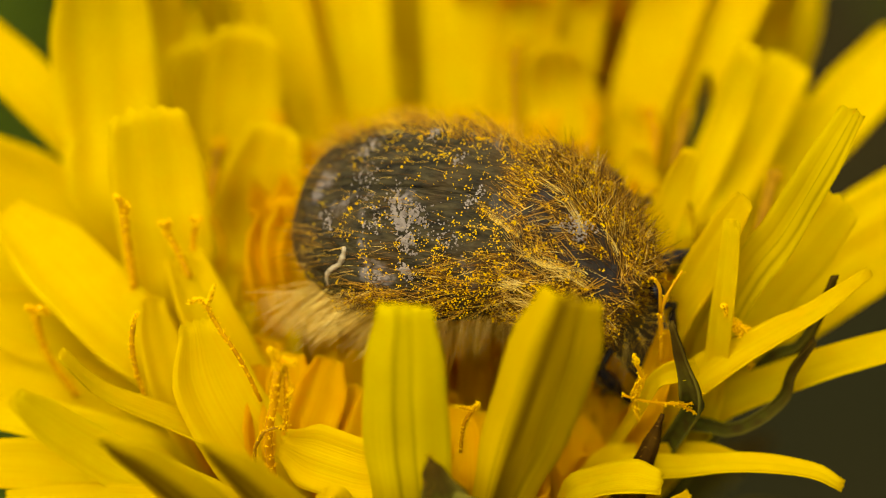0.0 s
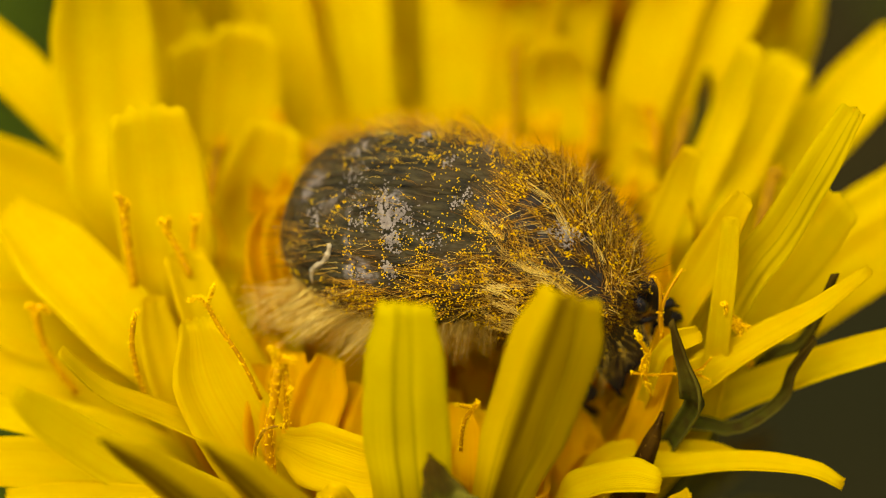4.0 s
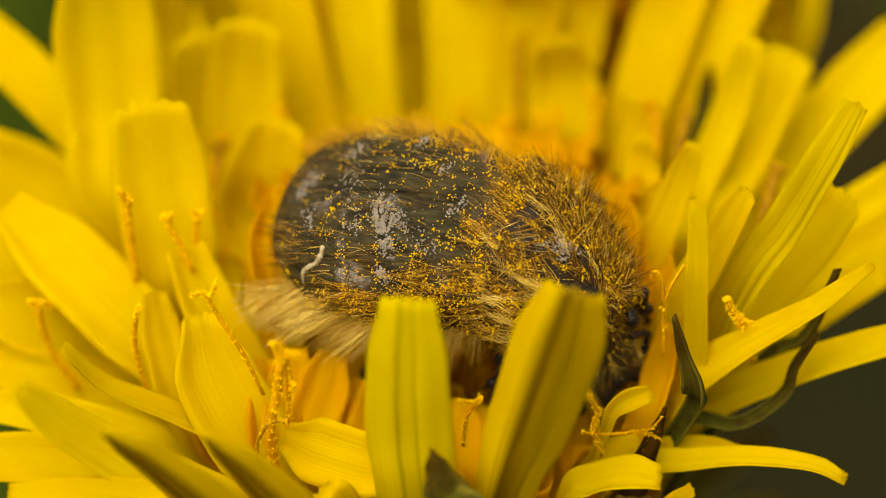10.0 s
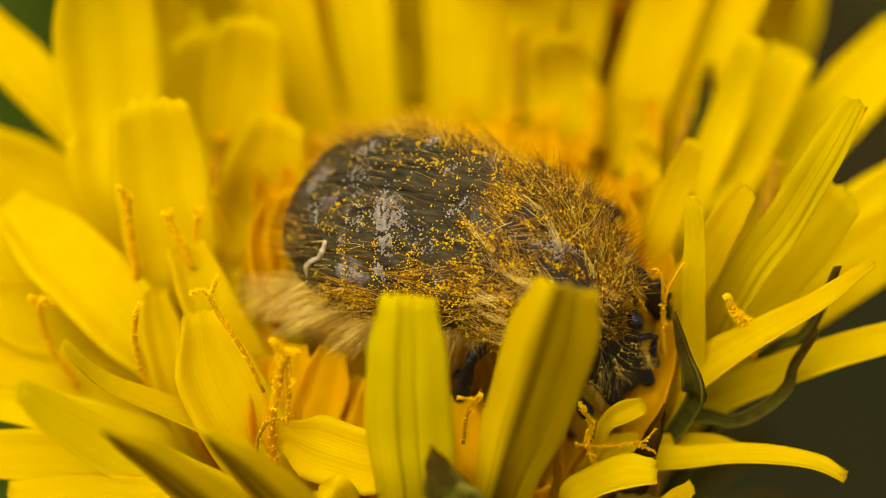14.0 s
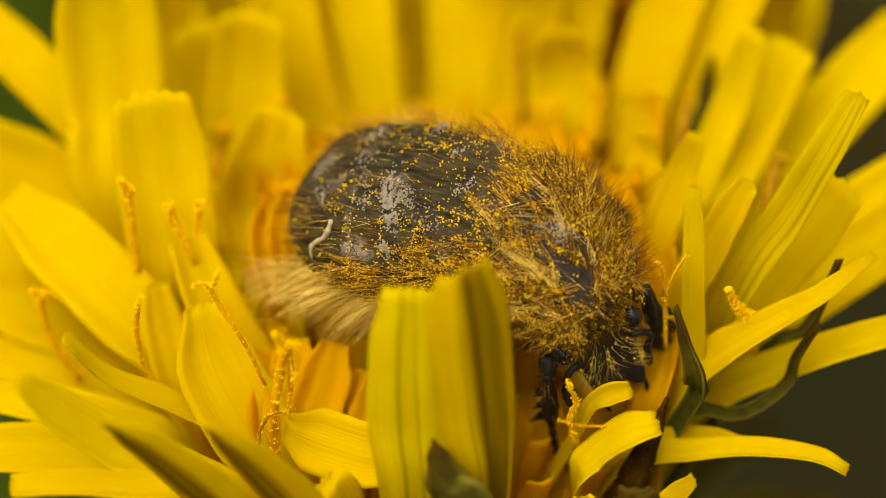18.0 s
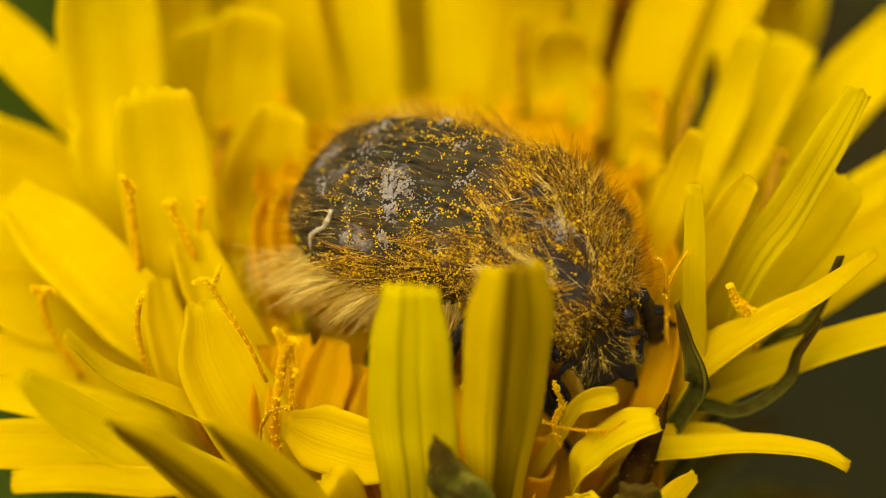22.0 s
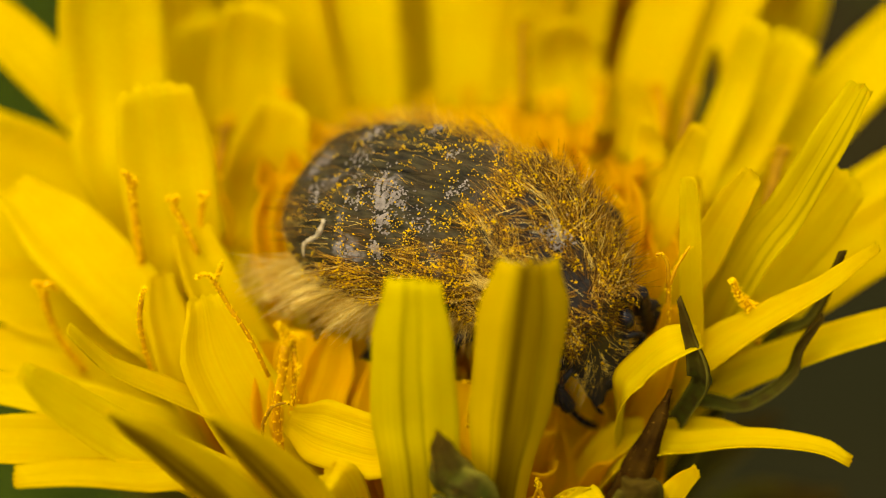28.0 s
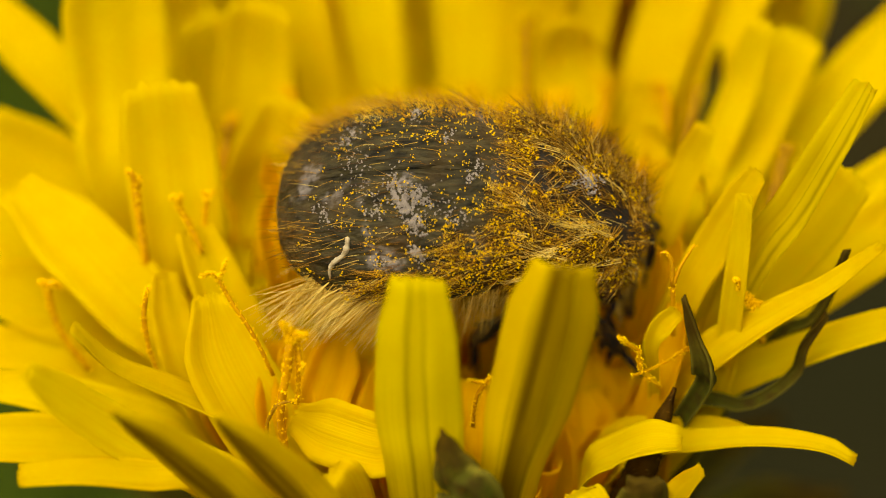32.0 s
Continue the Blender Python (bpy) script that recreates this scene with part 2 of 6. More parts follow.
def merge(*groups):
    verts, faces = [], []
    for v, f in groups:
        o = len(verts)
        verts += list(v)
        faces += [tuple(i + o for i in q) for q in f]
    return verts, faces


def ball(c, r, squash=(1, 1, 1), rings=6, segs=8):
    verts, faces = [], []
    for j in range(rings + 1):
        th = math.pi * j / rings
        for i in range(segs):
            ph = 2 * math.pi * i / segs
            verts.append(Vector(c) + Vector((r * squash[0] * math.sin(th) * math.cos(ph), r * squash[1] * math.sin(th) * math.sin(ph), r * squash[2] * math.cos(th))))
    for j in range(rings):
        for i in range(segs):
            a, b2 = j * segs + i, j * segs + (i + 1) % segs
            faces.append((a, a + segs, b2 + segs, b2))
    return verts, faces


OCTA_V = [Vector(v) for v in ((1, 0, 0), (-1, 0, 0), (0, 1, 0), (0, -1, 0), (0, 0, 1), (0, 0, -1))]
OCTA_F = [(0, 2, 4), (2, 1, 4), (1, 3, 4), (3, 0, 4), (2, 0, 5), (1, 2, 5), (3, 1, 5), (0, 3, 5)]


def grains(spots, rmin, rmax):
    verts, faces = [], []
    for p in spots:
        r = random.uniform(rmin, rmax)
        e = Euler((random.random() * 3, random.random() * 3, 0)).to_matrix()
        o = len(verts)
        verts += [Vector(p) + e @ (v * r * random.uniform(0.8, 1.2)) for v in OCTA_V]
        faces += [(a + o, b2 + o, c + o) for a, b2, c in OCTA_F]
    return mesh_of(verts, faces)


def strands(roots, steps=4):
    """Hairs: (root, direction, length, droop, radius), each a tapered three-sided curved tube."""
    verts, faces = [], []
    for p, d, ln, droop, r in roots:
        d = d.normalized()
        side = d.cross(Vector((random.uniform(-1, 1), random.uniform(-1, 1), random.uniform(-1, 1)))).normalized()
        n2 = d.cross(side)
        o = len(verts)
        for i in range(steps):
            s = i / (steps - 1)
            c = p + d * ln * s + droop * (s * s)
            rr = r * (1 - 0.8 * s)
            for k in range(3):
                a = 2.094 * k
                verts.append(c + side * rr * math.cos(a) + n2 * rr * math.sin(a))
        for i in range(steps - 1):
            for k in range(3):
                a, b2 = o + i * 3 + k, o + i * 3 + (k + 1) % 3
                faces.append((a, b2, b2 + 3, a + 3))
    return mesh_of(verts, faces)


# ---- ground ----
def build_ground():
    n = 40
    verts, faces = [], []
    for j in range(n + 1):
        for i in range(n + 1):
            x = ((i / n) * 2 - 1)
            y = ((j / n) * 2 - 1)
            gx, gy = math.copysign(abs(x) ** 4, x) * 400, math.copysign(abs(y) ** 4, y) * 400
            verts.append((gx, gy, -0.105 + 0.012 * noise.noise((gx * 9, gy * 9, 0))))
    for j in range(n):
        for i in range(n):
            a = j * (n + 1) + i
            faces.append((a, a + 1, a + n + 2, a + n + 1))
    ob = part("ground", mesh_of(verts, faces, True, 1.0), DIRT)
    tagged(ob, "grey-brown soil with sparse green growth", "ground", kind="structure")
    verts, faces = [], []
    for i in range(11000):
        a, r = random.uniform(0, 6.283), 0.05 + 0.55 * random.random() ** 0.8
        p = Vector((r * math.cos(a), r * math.sin(a), -0.118))
        if p.y < 0.02 and abs(p.x) < 0.06 or p.y < -0.03:
            continue
        if p.x > 0.0 and random.random() < 0.965:
            continue
        h, w = random.uniform(0.02, 0.055), random.uniform(0.0015, 0.004)
        d = Vector((random.uniform(-1, 1), random.uniform(-1, 1), 0)) * h * 0.6
        s = Vector((-d.y, d.x, 0)).normalized() * w
        o = len(verts)
        verts += [p - s, p + s, p + d * 0.4 + Vector((0, 0, h * 0.6)) + s * 0.8, p + d * 0.4 + Vector((0, 0, h * 0.6)) - s * 0.8, p + d + Vector((0, 0, h))]
        faces += [(o, o + 1, o + 2, o + 3), (o + 3, o + 2, o + 4)]
    ob = part("grass", mesh_of(verts, faces, True, 1.0), GRASS)
    tagged(ob, "short green grass blades on the soil", "grass", kind="stuff")


build_ground()

# ---- dandelion ----
dandelion = new("dandelion")
dandelion.location = (0, 0, -0.105)
tagged(dandelion, "open yellow dandelion head on a green stem, dusted with pollen", "flower")
LIFT = 105.0


def floret(pts, widths, face, curl=0.25, olive=0, ridge=0.05, teeth=0.16, twist=0.0, name="ray_floret", lobes=False, thick=0.09, mats=None, parent=None, deep=0):
    """One strap floret: a thin blade along pts (base to tip, mm), widths along it, face: the side that looks inward."""
    nu, nv = 11, 20
    if parent is None:
        parent = dandelion
    c = spline(pts, nv)
    base = Vector(pts[0])
    face = Vector(face)
    front, back, uvs = [], [], []
    seed = random.random() * 50
    for j in range(nv):
        v = j / (nv - 1)
        t = (c[min(j + 1, nv - 1)] - c[max(j - 1, 0)]).normalized()
        n = (face - t * face.dot(t)).normalized()
        if twist:
            n = Matrix.Rotation(radians(twist) * v, 3, t) @ n
        s = t.cross(n)
        f = v * (len(widths) - 1)
        k = min(int(f), len(widths) - 2)
        fr = f - k
        fr = fr * fr * (3 - 2 * fr)
        w = 0.5 * (widths[k] + (widths[k + 1] - widths[k]) * fr)
        rf, rb, ru = [], [], []
        for i in range(nu):
            q = i / (nu - 1) * 2 - 1
            wob = 0.05 * noise.noise((q * 1.5 + seed, v * 4, seed))
            p = c[j] + s * (q * w) + n * (curl * w * (q * q - 0.3) + ridge * w * math.cos(q * 2.5 * math.pi) * min(1, 3 * v) + wob * w)
            if v > 0.8:
                g = (v - 0.8) / 0.2
                p = p - t * (0.16 * w * g * g * q * q)
                p += n * 0.06 * w * g * noise.noise((q * 6 + seed, v * 30, seed))
            if j == nv - 1:
                p += t * (teeth * w * (1 if i % 2 else -0.2) * random.uniform(0.5, 1.2))
            th = thick * (0.35 + 0.65 * (1 - q * q))
            rf.append(p - base)
            rb.append(p - n * th - base)
            ru.append((q * 0.5 + 0.5, v))
        front.append(rf)
        back.append(rb)
        uvs.append(ru)
    me = sheet(front, back, uvs)
    ob = part(name, me, mats or ([TUBE, TUBE] if deep else [PETAL, PETAL_OLIVE if olive else PETAL_BACK]), parent)
    ob.location = (base + Vector((0, 0, LIFT))) * MM if parent == dandelion else base * MM
    tip = Vector(pts[-1])
    if teeth > 0.05 and tip.y < 1.0:  # papillae along the toothed tip
        spots = []
        for _ in range(110):
            i, q = random.randrange(nu - 1), random.random() ** 2 * 0.5
            spots.append(front[-1][i].lerp(front[-1][i + 1], random.random()).lerp(front[-2][i], q) + Vector((random.gauss(0, 0.02), random.gauss(0, 0.02), random.gauss(0, 0.02))))
        part("papillae", grains(spots, 0.009, 0.022), PETAL, ob, "tiny swollen bumps along the tip", "stuff")
    return ob


def style(pts, arms, r=0.09, mat=None, fuzz=40):
    """A pollen-covered style: a stalk along pts and two curled stigma arms (each a point list from the stalk's end)."""
    mat = mat or STYLE
    base = Vector(pts[0])
    g = [tube_mesh([Vector(p) - base for p in pts], [r * 0.9, r, r * 1.05], 7, 14, 0.12)]
    for a in arms:
        g.append(tube_mesh([Vector(pts[-1]) - base] + [Vector(p) - base for p in a], [r * 0.9, r * 0.75, r * 0.5], 6, 10, 0.15))
    v, f = merge(*g)
    ob = part("style", mesh_of(v, f), mat, dandelion, "pollen-dusted orange style with forked tip")
    ob.location = (base + Vector((0, 0, LIFT))) * MM
    spots = [random.choice(v) * 1.0 + Vector((random.gauss(0, 0.03), random.gauss(0, 0.03), random.gauss(0, 0.03))) for _ in range(fuzz * 5)]
    part("pollen", grains(spots, 0.016, 0.042), POLLEN, ob, "golden pollen grains", "stuff")
    return ob


def cling(ob):
    """Hang a style on the bitten floret instead of on the flower."""
    ob.parent = bitten
    ob.location -= bitten.location


def bract(pts, widths, face, curl=0.4, brown=False, down=0, twist=0.0):
    skin = BRACT_DRY if brown else BRACT
    ob = floret(pts, widths, face, curl, 0, 0.1, 0.0, twist, "bract", False, 0.25, [skin, skin])
    if down:
        roots = []
        flat = [[ob.data.vertices[i].co / MM for i in q.vertices] for q in ob.data.polygons if len(q.vertices) == 4]
        for _ in range(down):
            q = random.choice(flat)
            p = q[0].lerp(q[1], random.random()).lerp(q[3].lerp(q[2], random.random()), random.random())
            d = Vector((random.gauss(0, 1), random.gauss(-0.3, 1), random.gauss(0, 1)))
            roots.append((p, d, random.uniform(0.06, 0.16), Vector((0, 0, 0)), 0.006))
        part("down", strands(roots, 3), HAIR, ob, "short pale down", "stuff")
    return ob


def build_base():
    # receptacle, inner tubes, stem
    v, f = ball((0, 0.5, -13.5 + LIFT), 7.5, (1.0, 1.0, 0.45), 14, 32)
    ob = part("receptacle", mesh_of(v, f), TUBE, dandelion, "cushion on which the florets stand")
    v, f = ball((0, 0.5, -16.0 + LIFT), 8.0, (0.95, 0.95, 0.75), 14, 32)
    part("involucre", mesh_of(v, f), BRACT, dandelion, "green cup below the florets")
    v, f = tube_mesh([(0, 3, -12), (0, 2, 40), (0, 0.5, LIFT - 20)], [2.4, 2.2, 2.0], 14, 20, 0.01)
    part("stem", mesh_of(v, f), STEM, dandelion, "hollow green stalk")


build_base()
# florets before the beetle
floret([(-0.45, -3.28, -11.50), (-0.74, -5.80, -4.32), (-0.93, -5.80, -1.74), (-0.98, -5.60, 0.42), (-0.95, -5.20, 2.39)], (0.50, 2.15, 2.37, 2.18, 1.51), (0.10, 1.00, 0.30), 0.12, ridge=0.06)
leaning = floret([(0.92, -3.34, -11.52), (1.53, -5.90, -4.23), (2.27, -5.90, -1.46), (2.99, -5.70, 1.08), (3.46, -5.40, 2.83)], (0.50, 1.62, 2.31, 2.46, 1.72), (0.25, 1.00, 0.30), 0.50, olive=1, ridge=0.09)
floret([(-0.58, -2.80, -11.47), (-0.97, -5.00, -4.00), (-2.19, -4.90, -3.59), (-3.43, -3.83, -3.98), (-4.35, -3.45, -3.81)], (0.50, 1.54, 1.77, 1.85, 0.92), (0.00, -0.80, 0.70), 0.15)
# florets on the side of the tail
floret([(-2.65, -1.48, -11.46), (-4.41, -2.80, -6.08), (-5.93, -2.80, -4.35), (-7.58, -3.00, -3.25), (-9.14, -3.30, -2.14), (-10.18, -3.50, -0.67)], (0.50, 1.54, 1.31, 0.95, 0.80, 0.55), (0.10, -0.10, 1.00), 0.30)
floret([(-3.09, -2.50, -11.54), (-5.14, -4.50, -6.04), (-7.09, -4.80, -4.47), (-8.87, -5.00, -3.20), (-10.38, -5.30, -1.67), (-11.32, -5.50, -0.53)], (0.50, 1.38, 1.62, 1.62, 1.38, 0.77), (0.10, -0.40, 1.00), 0.25)
floret([(-3.31, -3.70, -11.63), (-5.52, -6.50, -4.91), (-6.66, -7.00, -2.89), (-7.94, -7.30, -1.26), (-8.93, -7.50, -0.22)], (0.50, 2.00, 2.08, 1.62, 0.46), (0.30, 1.00, 0.30), 0.30, olive=1)
floret([(-2.04, -3.70, -11.57), (-3.40, -6.50, -5.31), (-4.42, -7.00, -3.18), (-5.42, -7.30, -1.55), (-6.25, -7.50, -0.36)], (0.50, 1.85, 2.08, 1.62, 0.46), (0.50, 1.00, 0.10), 0.35, olive=1)
floret([(-4.52, -1.30, -11.59), (-7.54, -2.50, -6.13), (-9.36, -2.80, -5.47), (-11.19, -3.00, -4.99), (-13.18, -3.20, -4.82)], (0.50, 1.23, 1.46, 1.54, 1.38), (0.00, -0.50, 1.00), 0.25)
floret([(-3.87, -3.10, -11.62), (-6.46, -5.50, -4.57), (-8.23, -6.00, -3.74), (-10.02, -6.30, -3.33), (-11.59, -6.50, -3.32)], (0.50, 1.23, 1.02, 0.92, 0.77), (0.00, -0.30, 1.00), 0.25)
floret([(-4.28, 0.20, -11.54), (-7.13, 0.00, -4.96), (-8.80, 0.50, -2.95), (-10.54, 1.79, -1.78), (-12.16, 3.18, -0.97)], (0.50, 1.69, 2.31, 2.31, 1.23), (0.30, -0.80, 0.80), 0.25)
floret([(-2.76, -0.52, -11.44), (-4.60, -1.20, -5.59), (-5.52, -0.54, -4.11), (-6.53, 0.51, -2.35), (-7.15, 1.56, -1.21)], (0.50, 1.38, 1.85, 1.62, 1.29), (0.50, -0.80, 0.60), 0.25)
floret([(-2.46, -1.78, -11.47), (-4.10, -3.30, -6.47), (-5.30, -2.97, -4.31), (-6.25, -2.13, -2.82), (-6.67, -1.20, -1.39)], (0.50, 1.69, 2.38, 2.31, 1.11), (0.35, -0.90, 0.50), 0.30)
floret([(-3.80, -0.52, -11.51), (-6.33, -1.20, -6.21), (-7.23, -1.00, -4.34), (-7.78, 0.08, -3.21), (-7.98, 0.81, -2.20)], (0.50, 1.38, 1.54, 1.31, 0.80), (0.50, -0.80, 0.50), 0.25)
floret([(-4.32, 0.80, -11.55), (-7.19, 1.00, -5.99), (-9.40, 1.70, -4.92), (-11.28, 1.90, -4.07), (-12.99, 2.00, -3.54)], (0.50, 1.54, 2.15, 2.31, 1.69), (0.10, -0.60, 0.90), 0.25)
floret([(-4.31, 0.32, -11.55), (-7.19, 0.20, -6.76), (-9.20, 0.30, -5.41), (-11.08, 0.50, -4.86), (-12.96, 0.60, -4.64)], (0.50, 1.38, 1.54, 1.54, 1.38), (0.00, -0.50, 1.00), 0.25)
floret([(-4.73, 3.30, -11.64), (-8.57, 5.93, -2.97), (-10.34, 7.25, -1.45), (-11.98, 8.61, -0.35), (-13.47, 9.91, 0.50)], (0.40, 1.23, 1.54, 1.66, 1.35), (0.40, -0.80, 0.60), 0.25)
floret([(-4.73, 2.33, -11.61), (-7.88, 3.55, -4.58), (-9.85, 5.23, -3.76), (-11.62, 6.07, -2.79), (-13.50, 6.27, -1.72)], (0.80, 2.21, 2.59, 2.70, 2.34), (0.40, -0.80, 0.60), 0.25)
floret([(-4.82, 1.40, -11.59), (-8.03, 2.00, -5.99), (-9.76, 2.71, -4.52), (-11.51, 3.55, -3.56), (-13.26, 4.39, -2.60)], (0.50, 1.38, 1.85, 2.00, 1.54), (0.30, -0.80, 0.70), 0.25)
floret([(-4.26, -0.88, -11.56), (-7.10, -1.80, -6.31), (-9.09, -1.80, -5.09), (-10.93, -1.70, -4.47), (-12.64, -1.60, -4.25)], (0.50, 1.23, 1.38, 1.23, 0.92), (0.00, -0.50, 1.00), 0.25)
# florets behind the beetle; tube orange on the deep ones stands in for shade among them
floret([(-3.69, 2.33, -11.53), (-7.15, 1.60, -3.63), (-7.58, 2.31, -1.59), (-7.88, 3.26, 0.27), (-8.13, 3.85, 2.01)], (0.50, 2.00, 2.60, 2.70, 2.20), (0.10, -0.80, 0.45), 0.20)
floret([(-3.06, 4.22, -11.59), (-5.10, 6.70, -5.21), (-6.24, 8.02, -3.55), (-6.79, 8.92, -1.58), (-7.23, 9.22, 0.43)], (0.50, 1.40, 1.90, 1.90, 1.50), (0.30, -0.80, 0.30), 0.25)
floret([(-3.25, 4.35, -11.60), (-5.42, 6.91, -4.55), (-5.82, 7.82, -2.99), (-5.64, 8.81, -0.90), (-5.44, 9.04, 1.02)], (0.50, 1.40, 2.20, 2.30, 1.90), (-0.20, -0.90, 0.30), 0.25)
floret([(-3.01, 2.33, -11.48), (-5.02, 3.55, -4.78), (-5.36, 5.23, -3.66), (-5.01, 5.53, -1.86), (-4.64, 6.00, -0.12)], (0.50, 1.80, 2.50, 2.50, 1.60), (-0.10, -0.80, 0.45), 0.35)
floret([(-3.74, 4.53, -11.64), (-8.91, 4.85, -2.56), (-9.32, 6.47, -0.81), (-9.53, 7.58, 1.58), (-9.54, 8.05, 3.97)], (0.50, 2.20, 2.90, 3.00, 2.40), (0.15, -1.00, 0.25), 0.25)
floret([(-2.20, 4.85, -11.59), (-3.66, 7.75, -5.20), (-3.76, 9.43, -4.22), (-3.85, 10.90, -3.27), (-3.93, 11.11, -2.30)], (0.50, 1.08, 1.46, 1.46, 1.23), (0.25, -0.62, -0.10), 0.25)
floret([(-1.70, 5.73, -11.64), (-3.05, 9.85, -5.99), (-3.26, 13.21, -5.82), (-3.60, 14.53, -3.66), (-3.74, 15.36, -1.38)], (0.50, 1.54, 2.00, 2.15, 2.00), (0.17, -0.71, -0.10), 0.25, deep=1)
floret([(-0.43, 5.98, -11.64), (-0.73, 9.85, -5.58), (-0.91, 13.21, -5.19), (-1.16, 14.11, -3.15), (-1.31, 14.52, -0.79)], (0.40, 1.35, 1.85, 2.03, 1.85), (0.05, -1.00, -0.15), 0.25)
floret([(0.49, 5.98, -11.64), (0.93, 10.90, -6.38), (1.05, 14.47, -6.12), (1.14, 14.15, -2.97), (1.15, 11.27, 2.09)], (0.45, 1.24, 1.59, 1.59, 1.52), (0.05, -1.00, -0.15), 0.25, deep=1)
floret([(2.10, 4.35, -11.55), (3.49, 6.91, -3.74), (3.68, 8.59, -2.97), (3.43, 9.69, -1.56), (3.24, 9.62, 0.04)], (0.50, 1.54, 2.08, 2.08, 1.23), (0.05, -1.00, -0.15), 0.25)
floret([(2.05, 5.60, -11.64), (4.09, 10.69, -6.22), (4.63, 14.05, -5.81), (4.73, 13.73, -2.67), (4.61, 10.85, 2.38)], (0.50, 1.38, 1.85, 1.92, 1.69), (0.05, -1.00, -0.15), 0.25, deep=1)
floret([(2.62, 5.34, -11.64), (5.07, 9.85, -5.99), (5.98, 13.21, -5.61), (6.41, 13.30, -2.36), (6.46, 10.83, 2.40)], (0.50, 1.38, 2.00, 2.15, 2.00), (0.05, -1.00, -0.15), 0.25)
floret([(3.47, 1.83, -11.50), (6.06, 3.46, -3.70), (7.06, 5.62, -2.55), (8.10, 7.11, -0.65), (8.68, 7.56, 1.55)], (0.50, 0.95, 1.05, 1.05, 0.85), (-0.30, -0.90, 0.40), 0.25)
floret([(4.18, 3.09, -11.59), (6.97, 4.81, -3.53), (8.29, 6.49, -2.40), (9.11, 7.91, -1.24), (9.99, 8.76, 0.17)], (0.50, 1.10, 1.50, 1.60, 1.40), (-0.35, -0.90, 0.40), 0.25)
floret([(3.35, 4.86, -11.64), (6.52, 9.01, -5.76), (8.12, 12.37, -4.98), (9.24, 13.27, -2.34), (9.85, 12.87, 0.58)], (0.34, 1.15, 1.88, 1.99, 1.78), (-0.30, -0.90, 0.40), 0.25)
floret([(4.65, 3.44, -11.64), (8.16, 5.65, -4.39), (9.99, 7.75, -3.15), (11.80, 9.43, -1.78), (13.46, 10.69, -0.68)], (0.50, 1.38, 1.85, 2.00, 1.85), (-0.40, -0.80, 0.60), 0.25)
floret([(2.90, 1.40, -11.44), (4.83, 2.00, -3.95), (5.83, 2.50, -1.93), (6.52, 3.34, -0.40), (6.97, 3.55, 0.85)], (0.36, 0.78, 0.99, 0.91, 0.58), (-0.30, -0.90, 0.40), 0.25)
floret([(-2.57, 5.36, -11.64), (-5.38, 10.69, -5.80), (-6.14, 14.05, -5.39), (-6.45, 14.94, -3.13), (-6.41, 15.37, -0.97)], (0.50, 1.38, 2.00, 2.15, 2.00), (0.31, -0.71, -0.10), 0.25)
floret([(-0.83, 5.94, -11.64), (-1.75, 11.95, -7.18), (-2.13, 16.15, -7.37), (-2.33, 17.47, -5.36), (-2.42, 16.26, -1.80)], (0.50, 1.38, 1.85, 2.00, 1.85), (0.05, -1.00, -0.15), 0.25, deep=1)
floret([(1.10, 5.89, -11.64), (1.92, 9.85, -5.37), (2.29, 13.63, -5.29), (2.43, 13.30, -2.15), (2.51, 10.44, 2.27)], (0.50, 1.38, 1.69, 1.62, 1.38), (0.05, -1.00, -0.15), 0.25, deep=1)
floret([(2.84, 3.09, -11.51), (4.73, 4.81, -3.53), (5.16, 6.49, -2.80), (5.42, 7.75, -1.74), (5.41, 8.17, -0.85)], (0.45, 0.97, 1.11, 0.97, 0.69), (0.05, -1.00, -0.15), 0.25)
floret([(2.81, 2.08, -11.46), (4.69, 3.13, -3.03), (5.41, 4.39, -2.20), (5.66, 5.44, -1.40), (5.65, 5.65, -0.57)], (0.50, 0.92, 1.15, 1.08, 0.77), (-0.47, -0.38, 0.80), 0.25)
floret([(-2.88, 5.18, -11.64), (-6.79, 11.53, -7.71), (-8.29, 11.60, -4.64), (-8.41, 12.35, -2.06), (-8.38, 12.13, 0.91)], (0.50, 1.38, 2.00, 2.15, 2.00), (0.10, -1.00, 0.10), 0.25)
floret([(2.59, 5.35, -11.64), (5.44, 10.69, -6.85), (6.57, 14.89, -6.86), (7.23, 16.21, -4.45), (7.42, 15.00, -0.72)], (0.50, 1.38, 2.00, 2.15, 2.00), (0.05, -1.00, -0.15), 0.25)
floret([(-1.22, 4.85, -11.56), (-2.03, 7.75, -5.20), (-2.21, 9.85, -4.75), (-2.40, 11.95, -4.46), (-2.73, 12.79, -3.84)], (0.50, 1.23, 1.69, 1.69, 1.38), (0.14, -0.64, -0.10), 0.25, deep=1)
floret([(3.73, 4.54, -11.64), (7.48, 8.59, -5.03), (9.16, 11.92, -4.24), (10.20, 12.85, -2.23), (10.93, 14.98, -1.13)], (0.45, 1.24, 1.52, 1.52, 0.97), (-0.30, -0.90, 0.40), 0.25)
